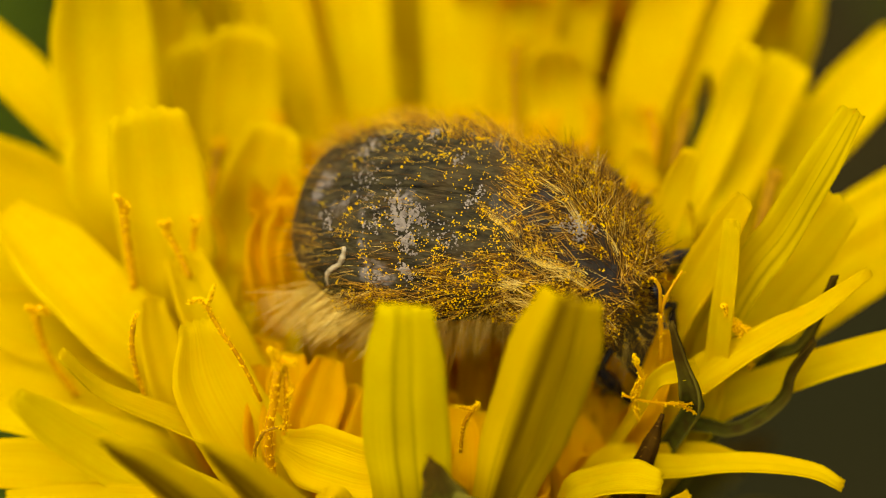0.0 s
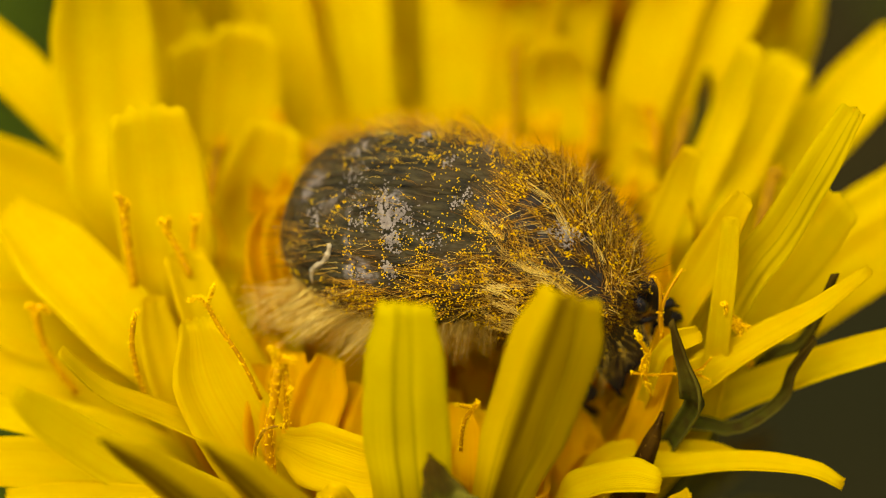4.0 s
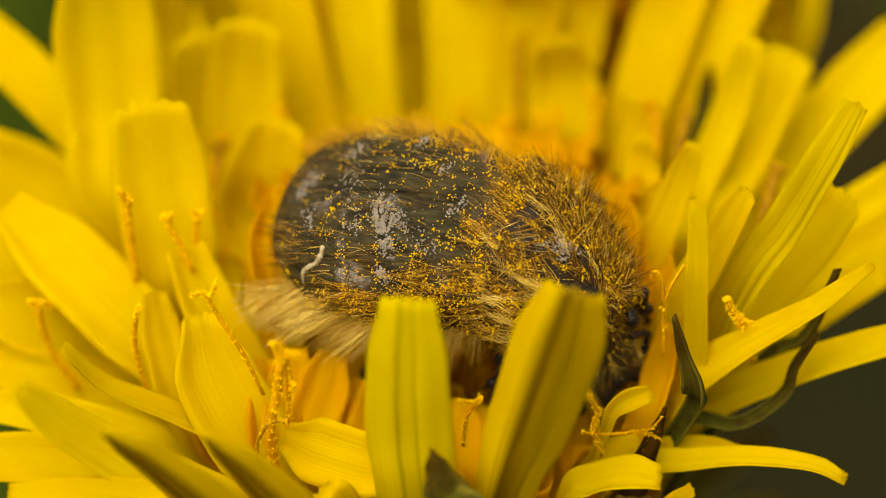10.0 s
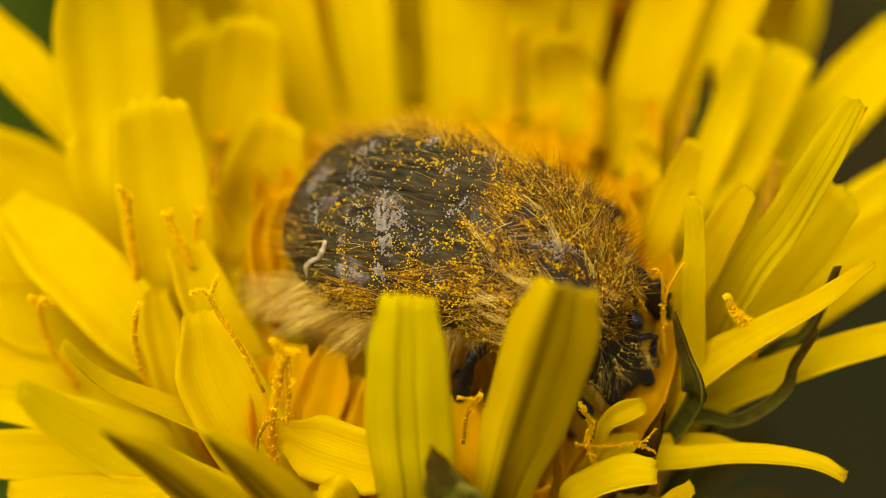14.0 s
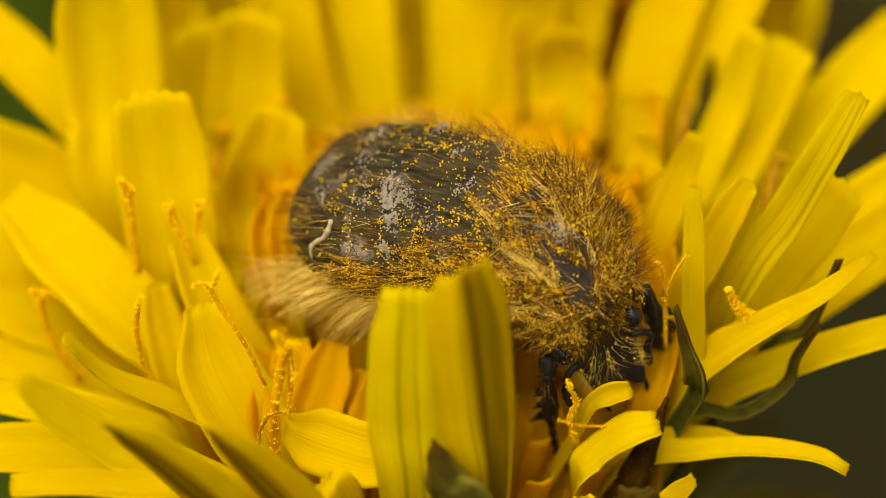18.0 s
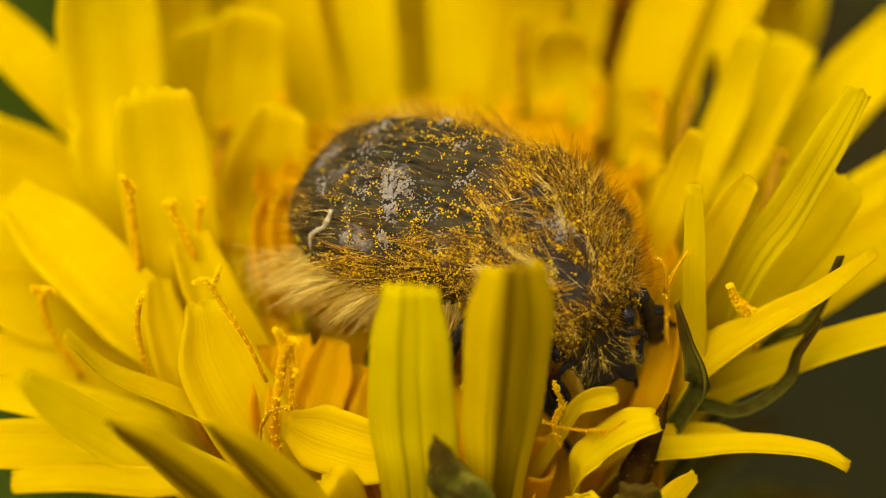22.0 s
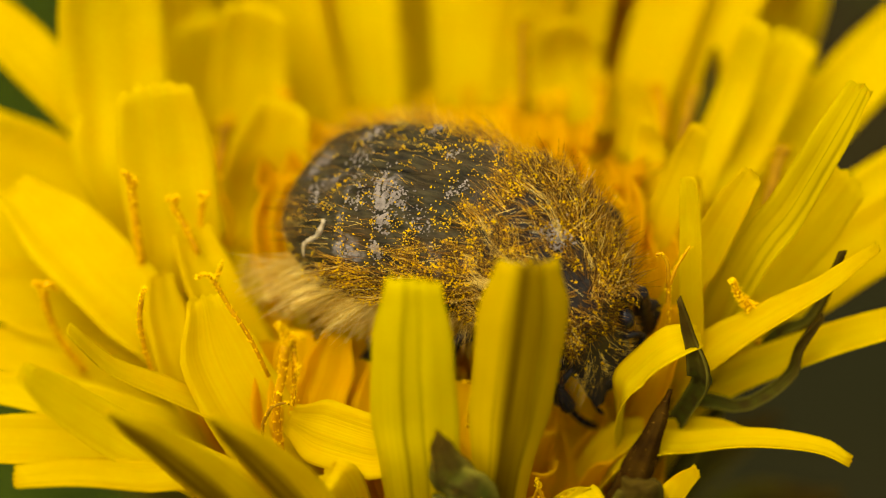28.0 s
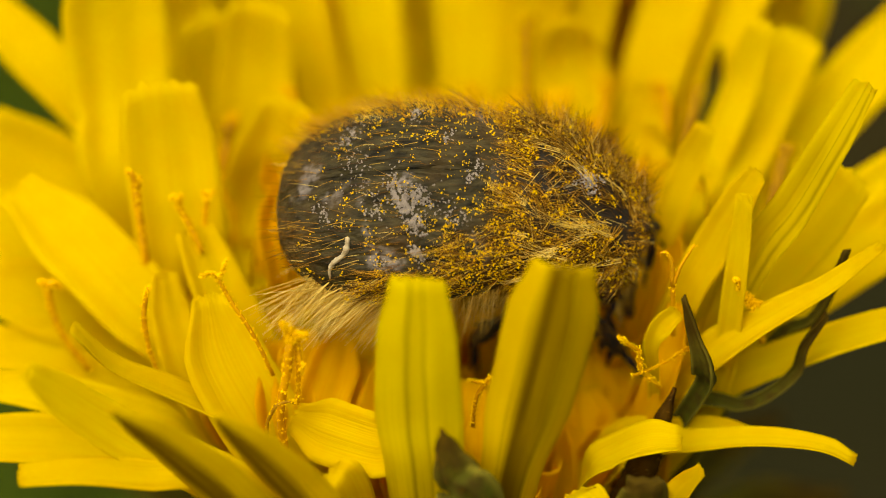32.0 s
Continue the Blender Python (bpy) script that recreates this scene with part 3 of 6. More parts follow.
# florets before the head and on its side
floret([(4.80, 0.20, -11.58), (8.00, -0.00, -1.95), (9.32, 0.20, 0.45), (10.30, 0.19, 2.69), (11.14, 0.78, 4.24)], (0.50, 1.38, 1.42, 1.29, 0.92), (-0.70, -0.50, 0.50), 0.50, ridge=0.2, mats=[PETAL_BACK, PETAL_BACK])
floret([(4.48, 0.56, -11.56), (7.47, 0.60, -4.03), (8.84, 1.10, -2.43), (10.05, 1.40, -0.88), (11.01, 1.60, 0.54)], (0.50, 1.38, 1.69, 1.69, 1.38), (-0.40, -0.70, 0.60), 0.25)
floret([(4.91, 1.28, -11.60), (8.18, 1.80, -5.01), (10.21, 2.40, -3.66), (11.80, 3.13, -2.83), (13.20, 3.55, -1.95)], (0.50, 1.38, 2.00, 2.08, 1.85), (-0.30, -0.70, 0.70), 0.25)
floret([(4.92, 1.83, -11.61), (8.20, 2.71, -4.52), (10.46, 4.18, -3.45), (11.92, 5.02, -2.89), (13.36, 5.65, -2.16)], (0.50, 1.38, 1.85, 2.00, 1.85), (-0.30, -0.70, 0.70), 0.25)
floret([(3.44, -0.40, -11.48), (5.73, -1.00, -5.56), (7.05, -1.50, -3.22), (8.69, -1.70, -1.67), (10.17, -1.80, -0.51), (11.51, -1.80, 0.81)], (0.50, 1.38, 1.38, 0.95, 0.68, 0.40), (-0.10, -0.30, 1.00), 0.30)
floret([(3.27, -0.10, -11.47), (5.46, -0.50, -6.80), (7.30, -0.60, -5.07), (9.27, -0.80, -3.80), (11.09, -1.00, -2.83), (13.21, -1.00, -2.10)], (0.50, 1.23, 1.23, 1.11, 1.02, 0.92), (-0.05, -0.40, 1.00), 0.25)
floret([(2.75, -1.60, -11.48), (4.59, -3.00, -5.70), (6.88, -3.20, -4.88), (8.55, -3.60, -4.43), (10.08, -3.80, -4.52), (10.91, -4.00, -4.89)], (0.50, 1.08, 0.80, 0.68, 0.55, 0.40), (0.00, -0.20, 1.00), 0.40)
floret([(2.58, -1.24, -11.45), (4.29, -2.40, -5.80), (5.98, -2.60, -5.03), (7.21, -2.70, -4.84), (8.45, -2.80, -4.98)], (0.50, 1.08, 0.86, 0.71, 0.31), (0.00, -0.40, 1.00), 0.25)
floret([(3.70, 0.20, -11.50), (6.17, -0.00, -2.94), (7.05, 0.20, -0.92), (7.70, 0.30, 0.57), (8.24, 0.40, 1.61)], (0.50, 1.08, 1.17, 0.98, 0.71), (-0.50, -0.80, 0.40), 0.25)
bent = floret([(3.62, -0.52, -11.50), (6.03, -1.20, -5.39), (6.46, -1.00, -3.53), (6.31, -0.88, -0.64), (6.24, -0.60, 0.70), (6.11, -0.27, 2.08)], (0.50, 0.80, 0.75, 0.68, 0.62, 0.50), (-0.40, -0.90, 0.30), 0.25, teeth=0.06)
low = floret([(1.86, -2.44, -11.48), (3.10, -4.40, -5.88), (4.08, -4.60, -4.94), (5.05, -4.90, -4.45), (5.89, -5.00, -4.56)], (0.50, 0.89, 1.14, 1.23, 0.89), (0.00, -0.20, 1.00), 0.35)
bitten = floret([(2.65, -1.60, -11.47), (4.42, -3.00, -4.69), (4.77, -3.20, -3.28), (5.26, -3.30, -2.76), (5.74, -3.30, -2.54)], (0.50, 0.37, 0.49, 0.65, 0.52), (-0.40, -0.60, 0.70), 0.80, teeth=0.25)
floret([(3.38, -2.80, -11.58), (5.63, -5.00, -6.22), (6.20, -5.20, -4.93), (6.66, -5.40, -4.10)], (0.50, 1.08, 0.92, 0.55), (0.00, -0.30, 1.00), 0.25)
floret([(2.12, -1.60, -11.44), (3.59, -1.11, -9.39), (3.74, -0.52, -8.44), (3.90, -0.41, -7.91)], (0.50, 2.15, 2.15, 1.54), (-0.20, -1.00, 0.30), 0.25, deep=1, teeth=0.0, ridge=0.0)
floret([(1.55, -1.96, -11.43), (2.62, -1.71, -8.87), (2.47, -1.22, -8.05), (2.31, -1.11, -7.31)], (0.50, 2.15, 2.15, 1.54), (0.00, -1.00, 0.30), 0.25, deep=1, teeth=0.0, ridge=0.0)
# tube orange on this floret stands in for the dim gap beside the head
floret([(3.17, -1.12, -11.48), (5.29, -2.20, -4.76), (5.91, -1.20, -3.37), (6.20, -0.60, -2.16)], (0.25, 1.00, 1.00, 0.69), (-0.50, -0.50, 0.80), 0.25, teeth=0.02, deep=1)
floret([(-1.90, 0.20, -11.35), (-3.16, 0.00, -7.84), (-3.31, 1.00, -6.19), (-3.31, 2.00, -4.76)], (0.50, 4.46, 4.62, 2.92), (0.00, -1.00, 0.30), 0.12, deep=1, teeth=0.0, ridge=0.0)
floret([(-1.68, -3.40, -11.54), (-2.79, -6.00, -4.54), (-3.39, -6.00, -3.74)], (0.50, 1.54, 1.23), (0.00, -0.50, 1.00), 0.25)
floret([(2.07, -3.40, -11.55), (3.44, -6.00, -5.35), (3.28, -6.00, -4.34)], (0.50, 1.54, 1.23), (0.00, -0.50, 1.00), 0.25)
# inner florets in the glow under the beetle, narrow ones side by side
def clump(pts, widths, face, curl, deep=0):
    for dx in (-0.95, 0.05, 1.0):
        jx, jz = dx + random.uniform(-0.15, 0.15), random.uniform(-0.55, 0.35)
        n = len(pts) - 1
        bent_pts = [(x + jx * (0.3 + 0.7 * i / n), y + random.uniform(-0.2, 0.2), z + jz * i / n) for i, (x, y, z) in enumerate(pts)]
        floret(bent_pts, [w * 0.46 for w in widths], (face[0] - 0.2 * dx, face[1], face[2]), curl, teeth=0.1, ridge=0.06, deep=deep)


clump([(-3.43, -0.58, -11.49), (-5.71, -1.15, -5.44), (-5.73, -0.14, -4.23), (-5.70, 0.76, -3.56)], (0.50, 3.38, 3.23, 1.85), (0.46, -1.00, 0.60), 0.35, deep=1)
clump([(-2.51, -0.22, -11.41), (-4.12, -2.69, -4.84), (-4.12, -1.71, -3.66), (-4.09, -0.82, -2.98)], (0.50, 3.38, 3.23, 1.85), (0.34, -1.00, 0.60), 0.35, deep=1)
clump([(-1.57, -0.34, -11.34), (-2.58, -2.88, -5.40), (-2.58, -1.90, -4.20), (-2.55, -1.01, -3.52)], (0.50, 3.38, 3.23, 1.85), (0.21, -1.00, 0.60), 0.35, deep=1)
clump([(-0.81, -0.58, -11.31), (-1.33, -3.28, -5.67), (-1.33, -2.30, -4.47), (-1.31, -1.41, -3.80)], (0.50, 3.38, 3.23, 1.85), (0.11, -1.00, 0.60), 0.35, deep=1)
clump([(0.13, -0.82, -11.31), (0.22, -3.68, -5.53), (0.22, -2.69, -4.34), (0.25, -1.81, -3.67)], (0.50, 3.38, 3.23, 1.85), (-0.02, -1.00, 0.60), 0.35, deep=1)
clump([(0.97, -2.14, -11.42), (1.62, -2.03, -7.24), (1.62, -1.02, -6.04), (1.66, -0.12, -5.37)], (0.50, 3.38, 3.23, 1.85), (-0.14, -1.00, 0.60), 0.35, deep=1)
clump([(1.85, -2.14, -11.46), (3.13, -2.03, -7.66), (3.13, -1.02, -6.45), (3.17, -0.12, -5.78)], (0.50, 3.38, 3.23, 1.85), (-0.26, -1.00, 0.60), 0.35, deep=1)
clump([(2.74, -2.14, -11.50), (4.61, -2.03, -7.55), (4.62, -1.02, -6.35), (4.66, -0.12, -5.68)], (0.50, 3.38, 3.23, 1.85), (-0.38, -1.00, 0.60), 0.35, deep=1)
clump([(-3.14, 1.10, -11.46), (-5.23, 1.50, -4.56), (-5.23, 2.50, -3.34), (-5.25, 4.39, -3.41)], (0.50, 3.38, 3.23, 1.85), (0.42, -1.00, 0.60), 0.35, deep=0)
clump([(-2.51, 1.46, -11.41), (-4.18, 2.10, -2.62), (-4.21, 3.76, -1.91), (-4.21, 5.65, -1.96)], (0.50, 3.38, 3.23, 1.85), (0.34, -1.00, 0.60), 0.35, deep=1)
clump([(-1.57, 1.95, -11.37), (-2.61, 2.92, -1.96), (-2.64, 5.02, -1.58), (-2.63, 6.91, -1.61)], (0.50, 3.38, 3.23, 1.85), (0.21, -1.00, 0.60), 0.35, deep=1)
clump([(-0.44, 2.20, -11.34), (-0.73, 3.34, -1.83), (-0.73, 5.44, -1.44), (-0.71, 7.33, -1.46)], (0.50, 3.38, 3.23, 1.85), (0.06, -1.00, 0.60), 0.35, deep=1)
clump([(0.70, 2.20, -11.35), (1.17, 3.34, -1.83), (1.18, 5.44, -1.44), (1.22, 7.33, -1.46)], (0.50, 3.38, 3.23, 1.85), (-0.10, -1.00, 0.60), 0.35, deep=1)
clump([(1.64, 1.95, -11.38), (2.74, 2.92, -1.96), (2.76, 5.02, -1.58), (2.82, 6.91, -1.61)], (0.50, 3.38, 3.23, 1.85), (-0.22, -1.00, 0.60), 0.35, deep=1)
clump([(2.49, 1.46, -11.41), (4.14, 2.10, -2.32), (4.17, 3.76, -1.62), (4.24, 5.65, -1.66)], (0.50, 3.38, 3.23, 1.85), (-0.34, -1.00, 0.60), 0.35, deep=1)
clump([(3.01, 0.98, -11.44), (5.01, 1.30, -3.49), (5.01, 2.30, -2.28), (5.09, 3.97, -2.18)], (0.50, 3.38, 3.23, 1.85), (-0.41, -1.00, 0.60), 0.35, deep=1)
clump([(-3.66, 0.38, -11.49), (-6.10, 0.46, -6.16), (-6.11, 1.45, -4.93), (-6.09, 2.36, -4.23)], (0.50, 3.38, 3.23, 1.85), (0.49, -1.00, 0.60), 0.35, deep=0)
clump([(2.58, -1.48, -11.46), (4.36, -0.93, -7.47), (4.63, -0.12, -6.10), (4.75, 0.69, -5.37)], (0.50, 3.54, 3.38, 1.69), (0.00, -1.00, 0.50), 0.30, deep=1)
clump([(1.74, -1.60, -11.42), (2.93, -1.13, -7.71), (2.85, -0.72, -6.40), (2.76, -0.32, -5.51)], (0.50, 2.77, 2.62, 1.54), (0.00, -1.00, 0.50), 0.30, deep=1)
# bracts
bract([(0.55, -4.00, -11.56), (0.47, -7.00, -4.08), (0.09, -6.91, -2.99), (-0.18, -6.75, -2.14), (-0.33, -6.57, -1.59)], (1.46, 1.83, 1.33, 0.68, 0.06), (0.00, 1.00, 0.20), 0.30, down=500)
bract([(3.52, -0.76, -11.50), (6.18, -1.47, -5.19), (8.08, -1.94, -4.59), (9.30, -1.76, -3.70), (9.57, -1.79, -2.68), (10.16, -1.73, -1.69)], (0.40, 0.50, 0.36, 0.36, 0.28, 0.14), (-0.20, -0.50, 1.00), 0.55, twist=60.0)
bract([(3.40, -1.00, -11.50), (6.50, -2.55, -4.14), (6.78, -3.19, -2.52), (6.46, -2.92, -1.36), (6.16, -2.71, -0.28)], (0.40, 0.55, 0.70, 0.32, 0.10), (-0.80, -0.60, 0.30), 0.55, twist=30.0)
bract([(5.14, 0.32, -11.61), (8.56, 0.20, -4.52), (9.82, -0.20, -2.98), (10.32, -0.40, -1.63), (10.62, -0.50, -0.37)], (0.37, 0.46, 0.31, 0.25, 0.09), (-0.20, -0.30, 1.00), 0.25)
bract([(2.97, -3.52, -11.60), (4.95, -6.20, -4.77), (5.07, -6.40, -3.40)], (1.11, 1.38, 0.92), (0.00, 1.00, 0.30), 0.25)
bract([(3.88, 4.40, -11.64), (7.21, 7.75, -2.34), (7.45, 8.59, -1.36), (7.60, 9.01, -0.46)], (0.54, 0.68, 0.52, 0.22), (-0.20, -0.90, 0.30), 0.25)
# styles
style([(-4.52, -3.90, -4.94), (-4.68, -3.90, -3.33), (-4.50, -3.90, -1.95), (-4.37, -3.90, -0.77)], [[(-4.47, -3.90, -0.34), (-4.58, -4.00, -0.07)], [(-4.21, -3.90, -0.54), (-3.91, -4.00, -0.53)]], 0.120, fuzz=150)
style([(-4.21, -3.80, -3.02), (-4.17, -3.80, -2.03), (-4.18, -3.80, -0.85)], [[(-4.08, -4.00, -1.67), (-4.03, -4.00, -1.47)]], 0.070, fuzz=60)
style([(-5.03, -4.30, -3.99), (-5.02, -4.30, -3.30), (-4.78, -4.30, -2.70)], [[(-4.47, -4.30, -2.56), (-4.24, -4.30, -2.64)]], 0.050, mat=STYLE_DARK, fuzz=15)
style([(-4.91, -2.50, -3.10), (-5.41, -2.50, -1.71), (-6.00, -2.40, -0.62), (-6.32, -2.40, 0.16)], [[(-6.51, -2.40, 0.35), (-6.81, -2.40, 0.24)], [(-6.16, -2.40, 0.45), (-6.09, -2.40, 0.78)]], 0.060, fuzz=80, mat=STYLE)
style([(-8.12, -1.60, -3.74), (-8.32, -1.60, -2.84), (-8.42, -1.60, -1.85), (-8.34, -1.60, -1.06)], [[(-8.28, -1.60, -0.83), (-8.23, -1.60, -0.77)]], 0.070, mat=STYLE, fuzz=40)
style([(-10.11, 0.00, -4.96), (-10.70, 0.10, -4.03), (-11.06, 0.20, -3.11), (-11.17, 0.20, -2.21)], [[(-11.32, 0.20, -2.01), (-11.43, 0.20, -2.01)], [(-11.01, 0.20, -2.01), (-10.79, 0.20, -2.27)]], 0.110, fuzz=60)
style([(-8.50, 1.30, -2.19), (-8.65, 1.50, -0.76), (-8.71, 1.60, 0.15)], [[(-8.80, 1.60, 0.64), (-8.96, 1.60, 0.73)], [(-8.58, 1.60, 0.54)]], 0.120, fuzz=60)
style([(-6.92, 1.10, -1.63), (-7.29, 1.30, -0.80), (-7.54, 1.40, -0.29)], [[(-7.62, 1.40, 0.01), (-7.74, 1.40, -0.09)], [(-7.47, 1.40, 0.11)]], 0.100, fuzz=50)
style([(-6.87, 1.60, -2.02), (-6.85, 1.90, -1.07), (-6.76, 2.00, -0.46)], [[(-6.91, 2.00, -0.26)], [(-6.60, 2.00, -0.26)]], 0.080, fuzz=40)
style([(8.45, -1.20, -2.97), (8.26, -1.20, -1.98), (7.90, -1.20, -1.38)], [[(7.73, -1.20, -0.89), (7.64, -1.20, -0.79)], [(8.09, -1.20, -1.48), (8.40, -1.20, -1.68)]], 0.100, fuzz=140)
style([(7.02, 3.55, -3.97), (7.26, 4.81, -3.53), (7.07, 4.81, -2.42), (6.57, 4.81, -1.64), (5.80, 4.81, -1.36)], [[(5.60, 4.40, -1.21)]], 0.045, fuzz=10, mat=STYLE)
# curled bits on the bitten floret
cling(style([(3.92, -3.60, -3.62), (4.69, -3.60, -3.68), (5.45, -3.60, -3.58)], [[(5.76, -3.60, -3.48), (6.05, -3.60, -3.09)], [(5.84, -3.60, -3.74), (6.07, -3.60, -3.88)]], 0.045, mat=TUBE, fuzz=18))
cling(style([(4.47, -3.60, -4.38), (4.23, -3.60, -3.58), (4.34, -3.50, -2.97)], [[(4.14, -3.50, -2.57), (4.02, -3.50, -2.28)]], 0.070, mat=TUBE, fuzz=60))
style([(0.52, -4.00, -3.65), (0.62, -4.00, -2.65), (1.00, -4.00, -1.96)], [[(0.85, -4.00, -2.16), (0.39, -4.00, -2.06)]], 0.060, fuzz=50)
bract([(2.76, -2.08, -11.50), (4.59, -3.80, -7.06), (5.11, -3.70, -5.51), (5.63, -3.37, -4.17), (6.02, -2.96, -3.16)], (0.91, 1.14, 0.92, 0.52, 0.12), (0.30, 1.00, 0.20), 0.45, brown=True, down=350)
style([(6.02, -1.30, -2.68), (5.98, -1.30, -1.69), (5.95, -1.30, -1.00)], [[(5.92, -1.30, -0.20), (5.75, -1.30, 0.20), (5.60, -1.30, 0.16)], [(6.14, -1.30, -0.32), (6.50, -1.30, 0.45)]], 0.07, fuzz=14, mat=STYLE)


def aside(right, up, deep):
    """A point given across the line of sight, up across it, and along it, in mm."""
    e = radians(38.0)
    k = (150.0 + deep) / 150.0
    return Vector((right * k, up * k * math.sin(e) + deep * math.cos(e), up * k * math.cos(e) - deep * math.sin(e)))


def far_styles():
    """Orange styles and folded florets behind the beetle; the brown ones stand in for shade in the gaps between the
    blades.
    """
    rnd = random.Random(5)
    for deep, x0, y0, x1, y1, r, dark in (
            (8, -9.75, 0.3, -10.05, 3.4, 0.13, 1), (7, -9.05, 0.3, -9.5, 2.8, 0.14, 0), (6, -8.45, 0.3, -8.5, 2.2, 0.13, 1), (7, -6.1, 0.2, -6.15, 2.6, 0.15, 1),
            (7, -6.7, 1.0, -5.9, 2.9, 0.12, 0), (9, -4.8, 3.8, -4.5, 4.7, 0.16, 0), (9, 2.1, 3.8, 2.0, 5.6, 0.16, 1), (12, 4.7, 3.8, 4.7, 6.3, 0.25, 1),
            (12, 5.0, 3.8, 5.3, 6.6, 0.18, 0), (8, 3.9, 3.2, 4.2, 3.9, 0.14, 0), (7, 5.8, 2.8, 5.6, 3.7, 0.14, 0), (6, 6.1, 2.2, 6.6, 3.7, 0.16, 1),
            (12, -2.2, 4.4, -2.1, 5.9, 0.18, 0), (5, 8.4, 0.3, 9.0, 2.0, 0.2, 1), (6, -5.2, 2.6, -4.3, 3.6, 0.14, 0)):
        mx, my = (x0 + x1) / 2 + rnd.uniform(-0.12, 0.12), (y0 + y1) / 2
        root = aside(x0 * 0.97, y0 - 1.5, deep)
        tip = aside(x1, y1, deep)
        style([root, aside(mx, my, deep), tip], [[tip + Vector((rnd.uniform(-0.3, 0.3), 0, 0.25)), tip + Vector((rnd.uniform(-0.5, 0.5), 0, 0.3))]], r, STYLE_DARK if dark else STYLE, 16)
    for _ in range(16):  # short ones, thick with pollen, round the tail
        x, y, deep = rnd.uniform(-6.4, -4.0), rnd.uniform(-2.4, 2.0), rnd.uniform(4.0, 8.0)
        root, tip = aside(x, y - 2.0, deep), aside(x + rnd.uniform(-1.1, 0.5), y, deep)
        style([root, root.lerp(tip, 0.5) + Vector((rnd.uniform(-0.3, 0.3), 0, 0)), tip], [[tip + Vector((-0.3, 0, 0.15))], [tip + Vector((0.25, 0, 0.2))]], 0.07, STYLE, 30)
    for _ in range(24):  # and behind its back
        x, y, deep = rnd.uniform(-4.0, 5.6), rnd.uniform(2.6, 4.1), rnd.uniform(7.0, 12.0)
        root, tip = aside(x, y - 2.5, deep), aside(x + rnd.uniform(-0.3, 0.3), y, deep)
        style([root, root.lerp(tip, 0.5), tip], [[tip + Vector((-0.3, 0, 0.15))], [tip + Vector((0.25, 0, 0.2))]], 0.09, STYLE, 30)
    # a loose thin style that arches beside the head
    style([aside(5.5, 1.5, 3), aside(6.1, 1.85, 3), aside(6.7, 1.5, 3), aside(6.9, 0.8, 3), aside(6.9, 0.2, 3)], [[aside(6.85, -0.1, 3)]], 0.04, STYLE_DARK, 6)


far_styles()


def fill_florets():
    """The florets all round: outer rings that spread outward, and the short inner ones under the beetle."""
    rnd = random.Random(11)
    for ring, (r0, r1, count, lift) in enumerate(((4.6, 13.0, 34, -2.5), (5.2, 15.0, 34, -5.0), (5.4, 16.0, 30, -7.5))):
        for i in range(count):
            a = 2 * math.pi * (i + 0.5 * ring + rnd.uniform(-0.25, 0.25)) / count
            dx, dy = math.cos(a), math.sin(a)
            back = max(0.0, dy)
            fr = max(0.0, -dy)
            if ring == 0 or ring == 1 and (-0.45 < dy < 0.25 or dx < -0.5 and dy > 0) or abs(dx) > 0.42 and -0.75 < dy < 0.65 or dx > 0.25 and dy < 0.1:
                continue
            top = lift + (11.0 if ring == 1 else 6.0) * back - 6.5 * fr + rnd.uniform(-0.8, 0.8)
            rr = r1 + (1.5 if ring == 1 else 0.0) * back + rnd.uniform(-1, 1)
            root = (dx * r0, 0.5 + dy * r0, -11.4 - 0.4 * ring)
            mid = (dx * (r0 + 0.55 * (rr - r0)), 0.5 + dy * (r0 + 0.55 * (rr - r0)), -11.4 + 0.62 * (top + 11.4))
            tip = (dx * rr, 0.5 + dy * rr, top)
            floret([root, mid, tip], (0.5, rnd.uniform(1.5, 2.1), rnd.uniform(1.7, 2.4), 1.5), (-dx + rnd.uniform(-0.3, 0.3), -dy, 1.2), rnd.uniform(0.15, 0.4), ring == 2, teeth=0.16)
    for i in range(46):
        a = i * 2.39996
        r = 0.75 * math.sqrt(i) + 0.3
        x, y = r * math.cos(a), 0.5 + r * math.sin(a)
        h = -5.0 - 0.05 * r + rnd.uniform(-0.5, 0.3)
        floret([(x * 0.8, y * 0.8, -11.0), (x, y, -7.0), (x * 1.12, y * 1.12, h)], (0.5, 1.0, 1.1, 0.9), (-x, -y + 0.3, 1.5), 0.6, 0, teeth=0.02, mats=[TUBE, TUBE])
    for i in range(22):
        a = 2 * math.pi * (i + 0.3) / 22
        dx, dy = math.cos(a), math.sin(a)
        bract([(dx * 6.5, 0.5 + dy * 6.5, -15.0), (dx * 9.5, 0.5 + dy * 9.5, -13.5), (dx * 12.5, 0.5 + dy * 12.5, -14.5 + 2.0 * max(0, dy))], (2.2, 2.0, 0.4), (-dx, -dy, 1.5))


fill_florets()

# ---- beetle ----
beetle = new("beetle")
tagged(beetle, "hairy dark flower beetle dusted with yellow pollen", "beetle")


def lerp_table(s, xs, ys):
    return float(np.interp(s, xs, ys))


S_KEYS = (0, 0.02, 0.06, 0.12, 0.22, 0.4, 0.6, 0.8, 1)


